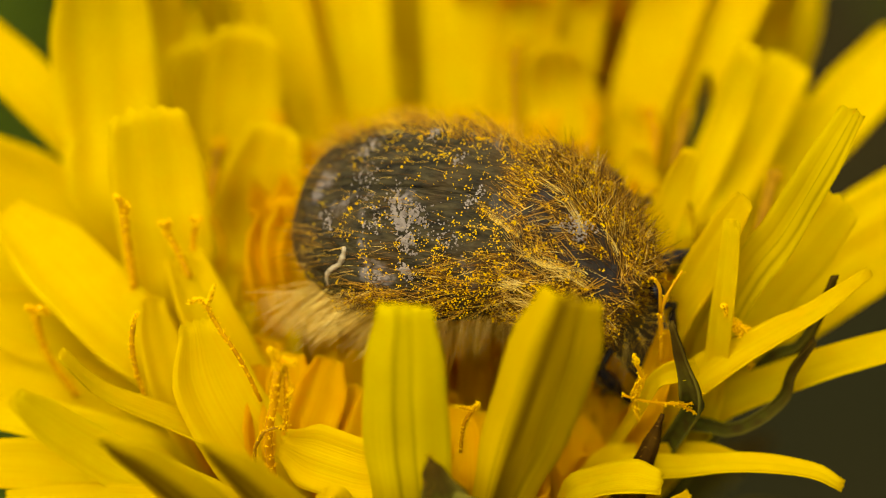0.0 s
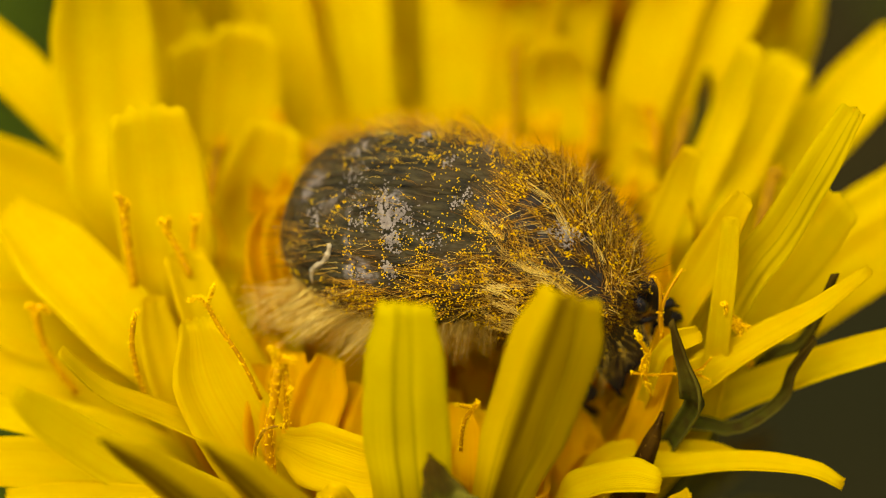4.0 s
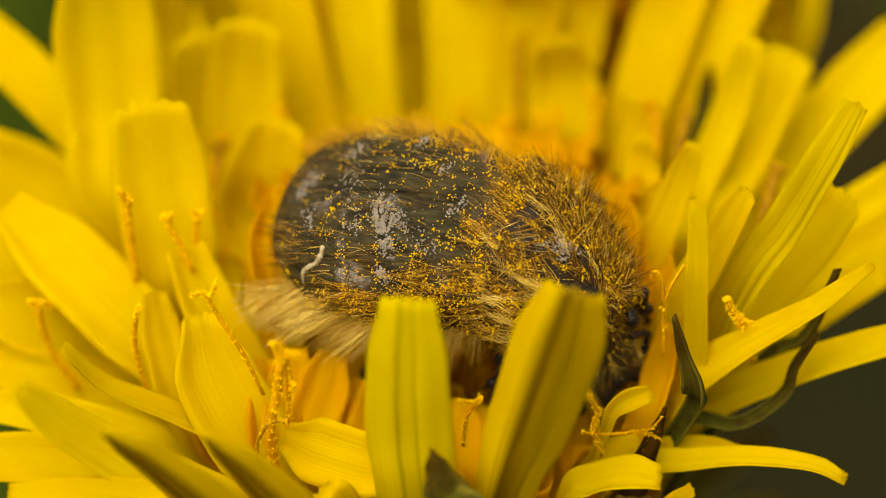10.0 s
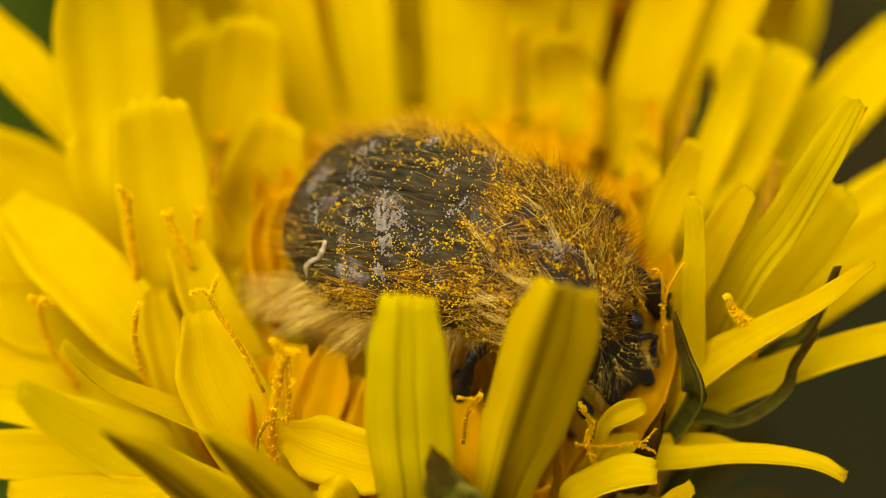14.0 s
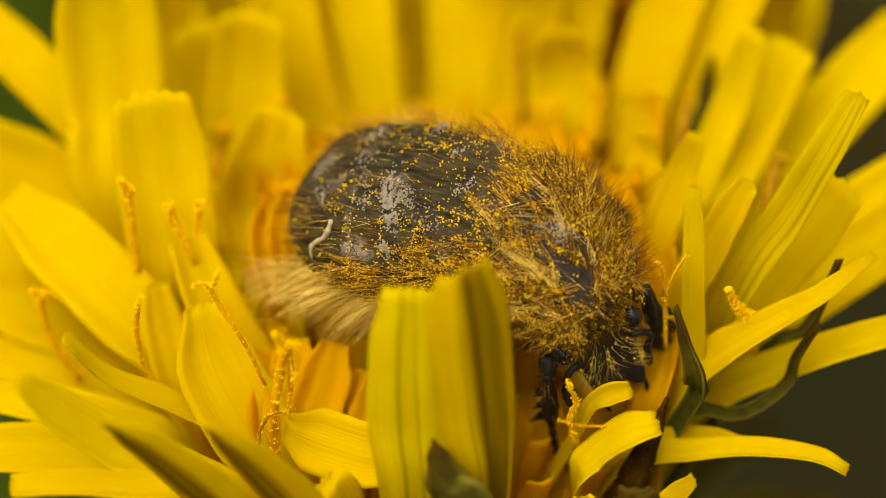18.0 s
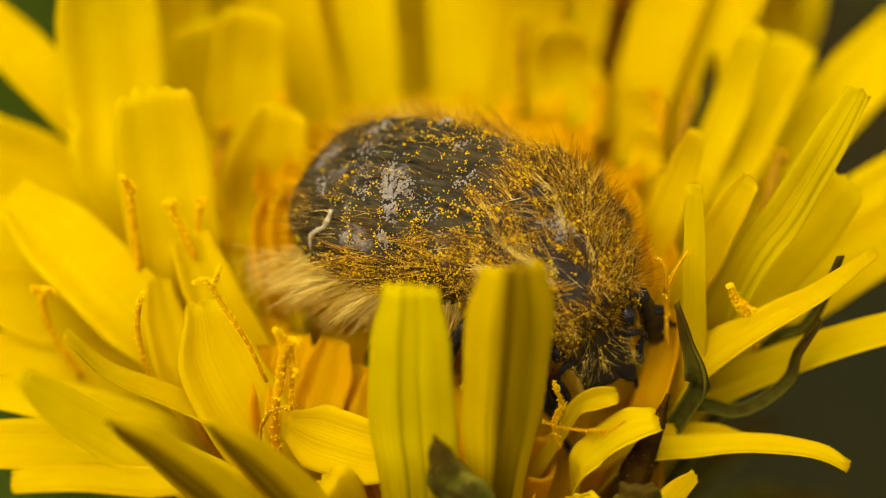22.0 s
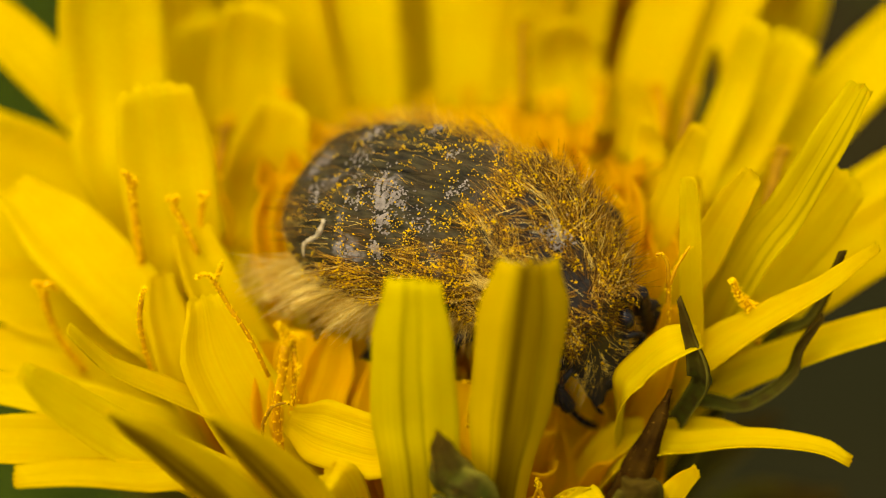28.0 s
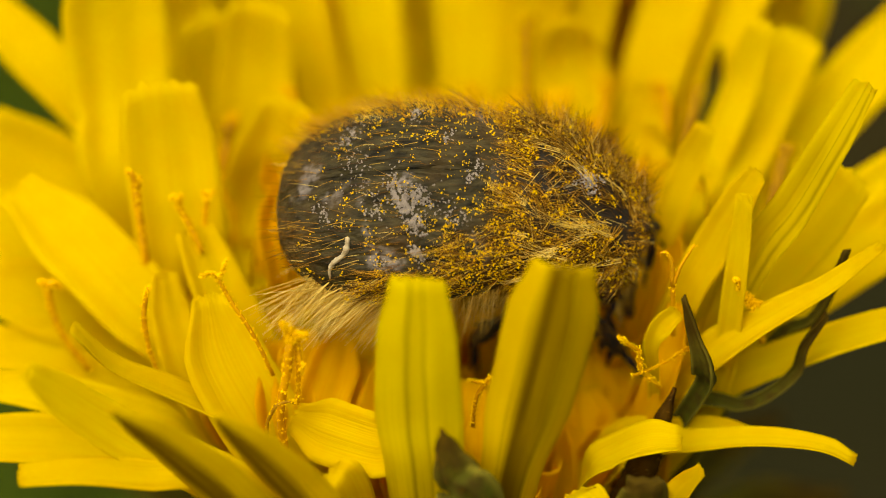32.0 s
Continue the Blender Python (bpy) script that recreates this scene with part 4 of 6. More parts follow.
def elytra_at(s, a):
    """Point on the wing cases: s from the tail (0) to the base (1), a from the crest (0) to the margin (pi/2), sign by side."""
    x = -5.35 + 6.85 * s - 0.10 * max(0.0, 1 - s / 0.25)
    w = lerp_table(s, S_KEYS, (0.0, 1.05, 1.65, 2.1, 2.5, 2.8, 2.9, 2.7, 2.1))
    h = lerp_table(s, S_KEYS, (0.0, 0.55, 0.9, 1.2, 1.5, 1.85, 1.95, 1.80, 1.40))
    q = abs(a)
    y = w * math.sin(min(q, math.pi / 2)) ** (2 / 2.6)
    z = h * max(0.0, math.cos(min(q, math.pi / 2))) ** (2 / 2.2)
    if q > math.pi / 2:
        e = q - math.pi / 2
        z = -1.3 * e
        y = w * (1 - 0.25 * e * e)
    ridge = 0.035 * math.cos(q * 11) * min(1, 4 * s) * min(1, 5 * (1 - s) + 0.3)
    return Vector((x, math.copysign(y + ridge * 0.6 * min(1, q * 5), a), z + ridge))


def pronotum_at(s, a):
    """Point on the neck shield: s from its base (0) to its front (1)."""
    x = 1.2 + 3.6 * s
    w = lerp_table(s, (0, 0.15, 0.4, 0.65, 0.85, 1), (2.2, 2.3, 2.15, 1.8, 1.4, 1.08))
    h = lerp_table(s, (0, 0.15, 0.4, 0.65, 0.85, 1), (1.52, 1.56, 1.42, 1.14, 0.84, 0.55))
    q = abs(a)
    y = w * math.sin(min(q, math.pi / 2)) ** (2 / 2.3)
    z = h * max(0.0, math.cos(min(q, math.pi / 2))) ** (2 / 2.1) - 0.10 - 0.35 * s * s
    if q > math.pi / 2:
        z -= 1.1 * (q - math.pi / 2)
        y = w * (1 - 0.3 * (q - math.pi / 2) ** 2)
    return Vector((x, math.copysign(y, a), z))


def grid(fn, s0, s1, a0, a1, ns, na, inner):
    front, back = [], []
    for j in range(ns):
        s = s0 + (s1 - s0) * (j / (ns - 1))
        row = [fn(s, a0 + (a1 - a0) * i / (na - 1)) for i in range(na)]
        front.append(row)
        back.append([Vector((p.x, p.y * (1 - inner), p.z * (1 - inner) - inner * 0.4)) for p in row])
    return front, back


def normal_at(fn, s, a):
    p = fn(s, a)
    t1 = fn(min(s + 0.01, 1), a) - fn(max(s - 0.01, 0.001), a)
    t2 = fn(s, a + 0.02) - fn(s, a - 0.02)
    n = t1.cross(t2)
    if n.length < 1e-9:
        n = Vector((-1, 0, 0))
    n.normalize()
    if n.dot(p - Vector((p.x * 0.6, 0, -0.6))) < 0:
        n = -n
    return p, n


ELY_LABEL = "dark satin wing case with pale scale patches"
for side in (-1, 1):
    fr, bk = grid(elytra_at, 0.004, 1.0, 0.0012 * side, 2.1 * side, 44, 26, 0.05)
    wing = part("elytron", sheet(fr, bk), [ELYTRA, SKIN], beetle, ELY_LABEL)

# scutellum: bare triangular plate between the wing cases
sc_f, sc_b = [], []
for j in range(10):
    v = j / 9
    row = []
    for i in range(9):
        q = i / 8 * 2 - 1
        x = 1.75 - 1.85 * v
        p = Vector((x, q * 0.95 * (1 - v) ** 0.8, 0))
        s = (x + 5.35) / 6.85
        p.z = lerp_table(s, S_KEYS, (0.0, 0.35, 0.72, 1.08, 1.47, 1.85, 1.95, 1.80, 1.40)) + 0.03 - 0.05 * q * q
        row.append(p)
    sc_f.append(row)
    sc_b.append([p - Vector((0, 0, 0.12)) for p in row])
scutellum = part("scutellum", sheet(sc_f, sc_b), [PLATE, SKIN], beetle, "bare grey triangular plate")
edge = []
for i in range(70):
    v = 0.05 + 0.85 * i / 69
    row = sc_f[min(int(v * 9), 8)][0].lerp(sc_f[min(int(v * 9) + 1, 9)][0], v * 9 - int(v * 9))
    edge.append((row, Vector((0.35, 0.9, 0.25 + random.uniform(-0.1, 0.1))), random.uniform(0.16, 0.24), Vector((0, 0, 0)), 0.012))
part("bristle", strands(edge, 3), HAIR_PALE, scutellum, "row of pale bristles along the plate", "stuff")

# underside: thorax and abdomen in one, with a tail plate
verts, faces = [], []
nx, na = 26, 20
for j in range(nx):
    s = j / (nx - 1)
    x = -4.95 + 7.1 * s
    w = lerp_table(s, (0, 0.05, 0.15, 0.4, 0.7, 0.88, 1), (0.3, 1.3, 2.1, 2.65, 2.4, 1.9, 1.0))
    d = lerp_table(s, (0, 0.05, 0.15, 0.4, 0.7, 0.88, 1), (0.3, 1.0, 1.5, 2.1, 2.2, 1.7, 0.8))
    for i in range(na):
        a = 2 * math.pi * i / na
        zz = math.sin(a)
        verts.append(Vector((x, w * math.cos(a), (0.9 if zz > 0 else d) * zz - 0.05)))
for j in range(nx - 1):
    for i in range(na):
        a, b2 = j * na + i, j * na + (i + 1) % na
        faces.append((a, b2, b2 + na, a + na))
faces.append(tuple(range(na)))
faces.append(tuple(range((nx - 1) * na, nx * na)))
abdomen = part("abdomen", mesh_of(verts, faces), SKIN, beetle, "black hairy underside")

fr, bk = grid(pronotum_at, 0.0, 1.0, -2.2, 2.2, 24, 34, 0.06)
belly = ball((2.9, 0, -0.55), 1.0, (1.9, 1.75, 0.95), 12, 18)
pronotum = part("pronotum", sheet(fr, bk), [SKIN, SKIN], beetle, "dark neck shield under dense tan hair")
part("prosternum", mesh_of(*belly), SKIN, pronotum, "black underside of the neck shield")

# head: a broad face plate whose front edge turns up in two lobes
def head_at(s, a):
    x = 4.5 + 1.05 * s
    w = lerp_table(s, (0, 0.25, 0.45, 0.6, 0.9, 1), (1.0, 1.1, 1.0, 0.84, 0.78, 0.66))
    h = lerp_table(s, (0, 0.25, 0.45, 0.6, 0.9, 1), (0.62, 0.62, 0.5, 0.40, 0.26, 0.10))
    dz = -0.42 - 2.30 * s
    y, z = w * math.cos(a), h * math.sin(a)
    if s > 0.8:
        g = (s - 0.8) / 0.2
        lobe = min(1.0, abs(y) / 0.45) ** 2
        x += g * g * (0.26 * lobe - 0.12)
        z += g * 0.20 * (1 - lobe)
    return Vector((x, y, z + dz))


verts, faces = [], []
for j in range(24):
    for i in range(28):
        verts.append(head_at(j / 23, 2 * math.pi * i / 28))
for j in range(23):
    for i in range(28):
        a, b2 = j * 28 + i, j * 28 + (i + 1) % 28
        faces.append((a, b2, b2 + 28, a + 28))
faces += [tuple(range(28)), tuple(range(23 * 28, 24 * 28))]
head = part("head", mesh_of(verts, faces), FACE, beetle, "black head with notched snout")
for side in (-1, 1):
    v, f = ball((4.78, side * 1.08, -0.80), 0.36, (1, 0.75, 1), 12, 16)
    part("eye", mesh_of(v, f), EYE_MAT, head, "glossy black eye")
    v, f = merge(tube_mesh([(5.0, side * 0.85, -1.35), (5.1, side * 1.15, -1.40), (5.12, side * 1.30, -1.62)], [0.12, 0.10, 0.08], 8, 8),
                 ball((5.12, side * 1.32, -1.70), 0.10, (1, 1, 1)))
    antenna = part("antenna", mesh_of(v, f), LEG, head, "short black antenna")
    v, f = tube_mesh([(5.10, side * 1.34, -1.72), (5.20, -0.15 + side * 1.23, -2.10), (5.32, -0.2 + side * 1.16, -2.55), (5.36, -0.2 + side * 1.13, -2.70)], [0.07, 0.20, 0.23, 0.08] if side < 0 else [0.06, 0.13, 0.14, 0.05], 12, 14)
    part("club", mesh_of(v, f), EYE_MAT, antenna, "glossy black oval antenna club")
    g = [tube_mesh([(5.2, side * 0.45, -2.62), (5.3, side * 0.62, -2.90), (5.45, side * 0.66, -3.15)], [0.07, 0.08, 0.05], 7, 8),
         tube_mesh([(5.45, side * 0.66, -3.13), (5.56, side * 0.62, -3.32), (5.62, side * 0.56, -3.46)], [0.055, 0.07, 0.03], 7, 7)]
    v, f = merge(*g)
    part("palp", mesh_of(v, f), LEG, head, "thin jointed black mouth feeler")
v, f = ball((5.25, 0, -2.50), 0.42, (0.8, 1.0, 0.7), 8, 12)
part("mouthparts", mesh_of(v, f), SKIN, head, "dark brown hairy mouthparts")


def leg(name, hip, knee, ankle, toe, teeth=0, fat=0.42):
    """Thigh, shin and jointed foot, in the beetle's space; the thigh is the leg's own mesh with its origin in the hip."""
    hip, knee, ankle, toe = (Vector(p) for p in (hip, knee, ankle, toe))
    k, a, e = knee - hip, ankle - hip, toe - hip
    z = Vector((0, 0, 0))
    v, f = tube_mesh([z, k * 0.5 + Vector((0, 0, 0.08)), k], [fat * 0.7, fat, fat * 0.55], 10, 12, 0.04)
    thigh = part(name, mesh_of(v, f), LEG, beetle, "black spiny hairy leg")
    thigh.location = hip * MM
    d = (a - k)
    g = [tube_mesh([k - d * 0.06, k + d * 0.3, k + d * 0.7, a], [fat * 0.45, fat * 0.65, fat * 0.85, fat * 0.7], 9, 12, 0.06)]
    out = d.cross(e - a).normalized() if d.cross(e - a).length > 1e-6 else Vector((0, 0, 1))
    side = d.cross(out).normalized()
    for i in range(teeth):
        p = k + d * (0.40 + 0.28 * i)
        g.append(tube_mesh([p, p + side * 0.9 * fat + d.normalized() * 0.1, p + side * (1.0 + 0.25 * i) * fat + d.normalized() * (0.2 + 0.06 * i), p + side * (1.45 + 0.32 * i) * fat + d.normalized() * (0.34 + 0.10 * i)], [fat * 0.62, fat * 0.42, fat * 0.22, 0.02], 8, 9))
    for q in (-1, 1):
        g.append(tube_mesh([a, a + d.normalized() * 0.25 + out * 0.1 * q, a + d.normalized() * 0.5 + out * 0.12 * q], [0.06, 0.05, 0.01], 5, 5))
    v, f = merge(*g)
    part("tibia", mesh_of(v, f), LEG, thigh, "black toothed shin")
    g = []
    c = spline([a, (a + e) * 0.5 + out * 0.12, e], 6)
    for i in range(5):
        m = (c[i] + c[i + 1]) * 0.5
        g.append(tube_mesh([c[i], m, c[i + 1]], [0.07, 0.12, 0.10], 7, 5))
    v, f = merge(*g)
    part("tarsus", mesh_of(v, f), LEG, thigh, "jointed black foot")
    t = (e - a).normalized()
    g = [tube_mesh([e, e + t * 0.25 + side * 0.12 * q, e + t * 0.38 + side * 0.1 * q + out * 0.16], [0.06, 0.05, 0.012], 6, 6) for q in (-1, 1)]
    v, f = merge(*g)
    part("claw", mesh_of(v, f), LEG, thigh)
    hairs = []
    for i in range(90):
        p = (k * random.random() if random.random() < 0.5 else k + d * random.random())
        hairs.append((p, Vector((random.gauss(0, 1), random.gauss(0, 1), random.gauss(0, 1))), random.uniform(0.3, 0.6), d.normalized() * 0.2, 0.012))
    part("hair", strands(hairs), HAIR, thigh, "fine tan leg hair", "stuff")
    return thigh


foreleg_near = leg("foreleg", (3.9, -1.1, -1.3), (4.4, -1.6, -1.5), (4.7, -1.6, -3.2), (5.2, -1.5, -4.9), 3, 0.31)
foreleg_far = leg("foreleg", (4.1, 1.0, -0.9), (4.85, 1.80, -0.45), (5.30, 1.95, -2.75), (5.4, 1.7, -4.1), 3, 0.40)
middle_near = leg("middle_leg", (1.2, -1.5, -1.6), (1.6, -2.6, -1.9), (2.1, -2.9, -3.4), (3.1, -3.0, -4.4), 1, 0.3)
leg("middle_leg", (1.2, 1.5, -1.6), (1.8, 3.0, -1.6), (2.2, 3.4, -3.0), (2.9, 3.6, -4.2), 1)
leg("hind_leg", (-0.8, -1.5, -1.8), (-1.8, -2.7, -2.2), (-2.6, -2.9, -3.4), (-3.2, -3.1, -4.4), 1)
leg("hind_leg", (-0.8, 1.5, -1.8), (-1.8, 3.0, -2.0), (-2.8, 3.2, -3.2), (-3.6, 3.3, -4.2), 1)


# hair and pollen
def coat():
    rnd = random
    back = Vector((-1, 0, 0))
    roots, dust = [], []
    for _ in range(850):
        s, a = 0.03 + 0.95 * rnd.random() ** 1.1, rnd.uniform(-1.55, 1.55)
        p, n = normal_at(elytra_at, s, a)
        roots.append((p, back * 1.0 + n * rnd.uniform(0.05, 0.35) + Vector((0, rnd.gauss(0, 0.25), 0)), rnd.uniform(0.35, 0.9), Vector((0, 0, -0.1)), rnd.uniform(0.005, 0.009)))
    for _ in range(330):  # matted locks over the shoulder and along the margin
        s0 = 1.0 - 0.60 * rnd.random() ** 1.9
        sg = -1 if rnd.random() < 0.75 else 1
        a0 = sg * rnd.uniform(0.6 if s0 > 0.72 else 1.12, 1.65)
        p0, n0 = normal_at(elytra_at, s0, a0)
        tip = p0 + Vector((-1.0, sg * rnd.gauss(0.1, 0.25), rnd.gauss(0.0, 0.25))).normalized() * rnd.uniform(0.5, 1.3) + n0 * rnd.uniform(0.0, 0.15)
        for _ in range(rnd.randint(4, 10)):
            p, n = normal_at(elytra_at, min(max(s0 + rnd.gauss(0, 0.015), 0.03), 1), a0 + rnd.gauss(0, 0.05))
            d = tip - p + Vector((rnd.gauss(0, 0.07), rnd.gauss(0, 0.07), rnd.gauss(0, 0.06)))
            roots.append((p, d + n * 0.15, d.length, -n * 0.15, rnd.uniform(0.006, 0.012)))
            if rnd.random() < 0.45:
                dust += [p + n * 0.06 + d * rnd.uniform(0, 0.9) + Vector((rnd.gauss(0, 0.04), rnd.gauss(0, 0.04), rnd.gauss(0, 0.03))) for _ in range(rnd.choice((1, 1, 2, 4)))]
    halo = []
    for _ in range(900):  # erect hairs that fringe the far side, their gold put in for light from behind
        s, a = 0.06 + 0.92 * rnd.random(), rnd.uniform(0.55, 1.7)
        p, n = normal_at(elytra_at, s, a)
        halo.append((p, n + Vector((rnd.gauss(-0.35, 0.3), rnd.gauss(0, 0.2), rnd.gauss(0.15, 0.25))), rnd.uniform(0.4, 0.95), Vector((-0.1, 0, -0.05)), rnd.uniform(0.005, 0.009)))
    part("hair", strands(halo), HAIR_GOLD, beetle, "erect golden fringe", "stuff")
    for _ in range(900):
        s, a = rnd.random() ** 0.5 * 0.97 + 0.02, rnd.uniform(-1.6, 1.6)
        for _ in range(rnd.choice((1, 1, 1, 1, 2, 3, 6))):
            p, n = normal_at(elytra_at, min(max(s + rnd.gauss(0, 0.008), 0.01), 1), a + rnd.gauss(0, 0.025))
            dust.append(p + n * abs(rnd.gauss(0.01, 0.03)))
    part("hair", strands(roots[::9]), HAIR_PALE, beetle, "pale strands on the wing cases", "stuff")
    part("hair", strands([q for i, q in enumerate(roots) if i % 9]), HAIR, beetle, "tan hairs on the wing cases", "stuff")
    part("pollen", grains(dust, 0.010, 0.032), POLLEN, beetle, "yellow pollen grains", "stuff")
    # flanks, belly and tail
    roots, dust = [], []
    for _ in range(42):
        s0, sg = rnd.uniform(0.12, 1.0), rnd.choice((-1, -1, -1, 1))
        a0 = sg * rnd.uniform(1.5, 2.1)
        drop = Vector((0, -sg * 0.4, -1.3)) * rnd.random()
        tail = max(0, 0.45 - s0) / 0.45
        d0 = Vector((-1.0 - 0.6 * tail, sg * rnd.uniform(0.2, 0.9), -0.35 + rnd.gauss(0, 0.45)))
        p0 = elytra_at(s0, a0) + drop
        tip = p0 + d0.normalized() * (rnd.uniform(0.7, 1.5) + 0.45 * tail)
        for _ in range(rnd.randint(3, 6)):
            p = p0 + Vector((rnd.gauss(0, 0.14), 0, rnd.gauss(0, 0.12)))
            d = tip - p + Vector((rnd.gauss(0, 0.26), rnd.gauss(0, 0.24), rnd.gauss(0, 0.24)))
            roots.append((p, d + Vector((0, 0, 0.08)), d.length, Vector((-0.03, 0, -0.14)), rnd.uniform(0.006, 0.012)))
            if rnd.random() < 0.10:
                dust.append(p + d * rnd.uniform(0, 0.8))
    for _ in range(16):
        a = rnd.uniform(0, 6.283)
        p = Vector((-4.8, 1.2 * math.cos(a), -0.9 + 0.7 * math.sin(a)))
        roots.append((p, Vector((-1, 0.5 * math.cos(a), 0.3 * math.sin(a))), rnd.uniform(0.5, 1.1), Vector((0, 0, -0.1)), 0.012))
    for _ in range(40):
        s0 = rnd.uniform(0.2, 0.75)
        p0 = elytra_at(s0, -rnd.uniform(1.5, 2.0)) + Vector((0, 0.1, -0.7 * rnd.random()))
        d0 = Vector((-1.0 + 0.5 * s0, -rnd.uniform(0.35, 0.9), rnd.gauss(-0.35, 0.3))).normalized() * rnd.uniform(0.8, 1.5)
        for _ in range(4):
            d = d0 + Vector((rnd.gauss(0, 0.12), rnd.gauss(0, 0.12), rnd.gauss(0, 0.12)))
            roots.append((p0 + Vector((rnd.gauss(0, 0.08), 0, rnd.gauss(0, 0.08))), d, d.length, Vector((-0.05, 0, -0.12)), rnd.uniform(0.008, 0.013)))
    for _ in range(95):  # golden hair that hangs from the belly
        p0 = elytra_at(rnd.uniform(0.5, 1.0), -rnd.uniform(1.6, 2.0)) + Vector((0, 0.2, -0.5 * rnd.random()))
        d0 = Vector((-0.25, -rnd.uniform(0.1, 0.6), -1.0)).normalized() * rnd.uniform(0.8, 1.7)
        for _ in range(6):
            d = d0 + Vector((rnd.gauss(0, 0.16), rnd.gauss(0, 0.14), rnd.gauss(0, 0.12)))
            roots.append((p0 + Vector((rnd.gauss(0, 0.10), 0, rnd.gauss(0, 0.08))), d, d.length, Vector((-0.1, 0, -0.05)), rnd.uniform(0.007, 0.012)))
    for _ in range(62):  # long straw-coloured tufts under the margin
        s0 = rnd.uniform(0.14, 0.62)
        p0 = elytra_at(s0, -rnd.uniform(1.45, 1.75)) + Vector((0, 0.05, -0.35 * rnd.random()))
        d0 = Vector((-1.0, -rnd.uniform(0.4, 1.3), rnd.gauss(-0.30, 0.32))).normalized() * rnd.uniform(1.0, 2.0)
        for _ in range(rnd.randint(3, 6)):
            d = d0 + Vector((rnd.gauss(0, 0.16), rnd.gauss(0, 0.16), rnd.gauss(0, 0.18)))
            roots.append((p0 + Vector((rnd.gauss(0, 0.10), 0, rnd.gauss(0, 0.06))), d, d.length, Vector((-0.05, 0, -0.18)), rnd.uniform(0.010, 0.017)))
    part("hair", strands(roots), HAIR_PALE, abdomen, "dense pale tan fringe", "stuff")
    part("pollen", grains(dust, 0.010, 0.030), POLLEN, abdomen, "yellow pollen grains", "stuff")
    # neck shield: matted locks that follow a common, wavering flow, with bare dark skin along the middle
    roots, dust = [], []
    for _ in range(760):
        s0, a0 = rnd.random() ** 0.8, rnd.uniform(-2.2, 2.2)
        if abs(a0) < 0.08 and rnd.random() < 0.75 or noise.noise((s0 * 7, a0 * 3.2, 4.0)) > 0.40:
            continue
        p0, n0 = normal_at(pronotum_at, s0, a0)
        rear = (pronotum_at(max(s0 - 0.03, 0), a0) - pronotum_at(min(s0 + 0.03, 1), a0)).normalized()
        down = n0.cross(rear) * (1 if n0.cross(rear).y * a0 > 0 else -1)
        th = 1.6 * noise.noise((s0 * 2.6, a0 * 1.1, 7.0)) + 0.35 * max(0.0, abs(a0) - 0.5) + rnd.gauss(0, 0.5)
        rise = rnd.uniform(0.02, 0.14) if rnd.random() < 0.9 else rnd.uniform(0.4, 0.9)
        ln = rnd.uniform(0.5, 1.25)
        tip = p0 + (rear * math.cos(th) + down * math.sin(th) + n0 * rise).normalized() * ln
        for _ in range(rnd.randint(4, 11)):
            p, n = normal_at(pronotum_at, min(max(s0 + rnd.gauss(0, 0.028), 0), 1), a0 + rnd.gauss(0, 0.07))
            d = tip - p + Vector((rnd.gauss(0, 0.06), rnd.gauss(0, 0.06), rnd.gauss(0, 0.05)))
            roots.append((p, d + n * 0.20, d.length, -n * 0.20 + down * rnd.uniform(0.0, 0.15), rnd.uniform(0.006, 0.013)))
            if rnd.random() < 0.30:
                c = p + n * rnd.uniform(0, 0.16) + d * rnd.uniform(0, 0.7)
                dust += [c + Vector((rnd.gauss(0, 0.05), rnd.gauss(0, 0.05), rnd.gauss(0, 0.03))) for _ in range(rnd.choice((1, 1, 2, 5)))]
    for _ in range(80):  # locks that hang forward over the brow
        s0, a0 = rnd.uniform(0.86, 1.0), rnd.uniform(-2.1, 2.1)
        p0, n0 = normal_at(pronotum_at, s0, a0)
        tip = p0 + (Vector((1.0, rnd.gauss(0, 0.3), rnd.gauss(-0.7, 0.3))) + n0 * 0.5).normalized() * rnd.uniform(0.3, 0.6)
        for _ in range(rnd.randint(6, 11)):
            p, n = normal_at(pronotum_at, min(s0 + rnd.gauss(0, 0.03), 1), a0 + rnd.gauss(0, 0.1))
            d = tip - p + Vector((rnd.gauss(0, 0.09), rnd.gauss(0, 0.09), rnd.gauss(0, 0.08)))
            roots.append((p, d + n * 0.15, d.length, -n * 0.15, rnd.uniform(0.006, 0.011)))
            if rnd.random() < 0.3:
                dust.append(p + d * rnd.uniform(0, 0.9))
    # erect fringe on the crest and the far side
    for _ in range(850):
        s0, a0 = rnd.random(), rnd.uniform(0.45, 1.9)
        p0, n0 = normal_at(pronotum_at, s0, a0)
        d = n0 + Vector((rnd.gauss(-0.2, 0.35), rnd.gauss(0, 0.3), rnd.gauss(0.1, 0.3)))
        roots.append((p0, d, rnd.uniform(0.45, 1.15), Vector((-0.1, 0, -0.1)), rnd.uniform(0.006, 0.010)))
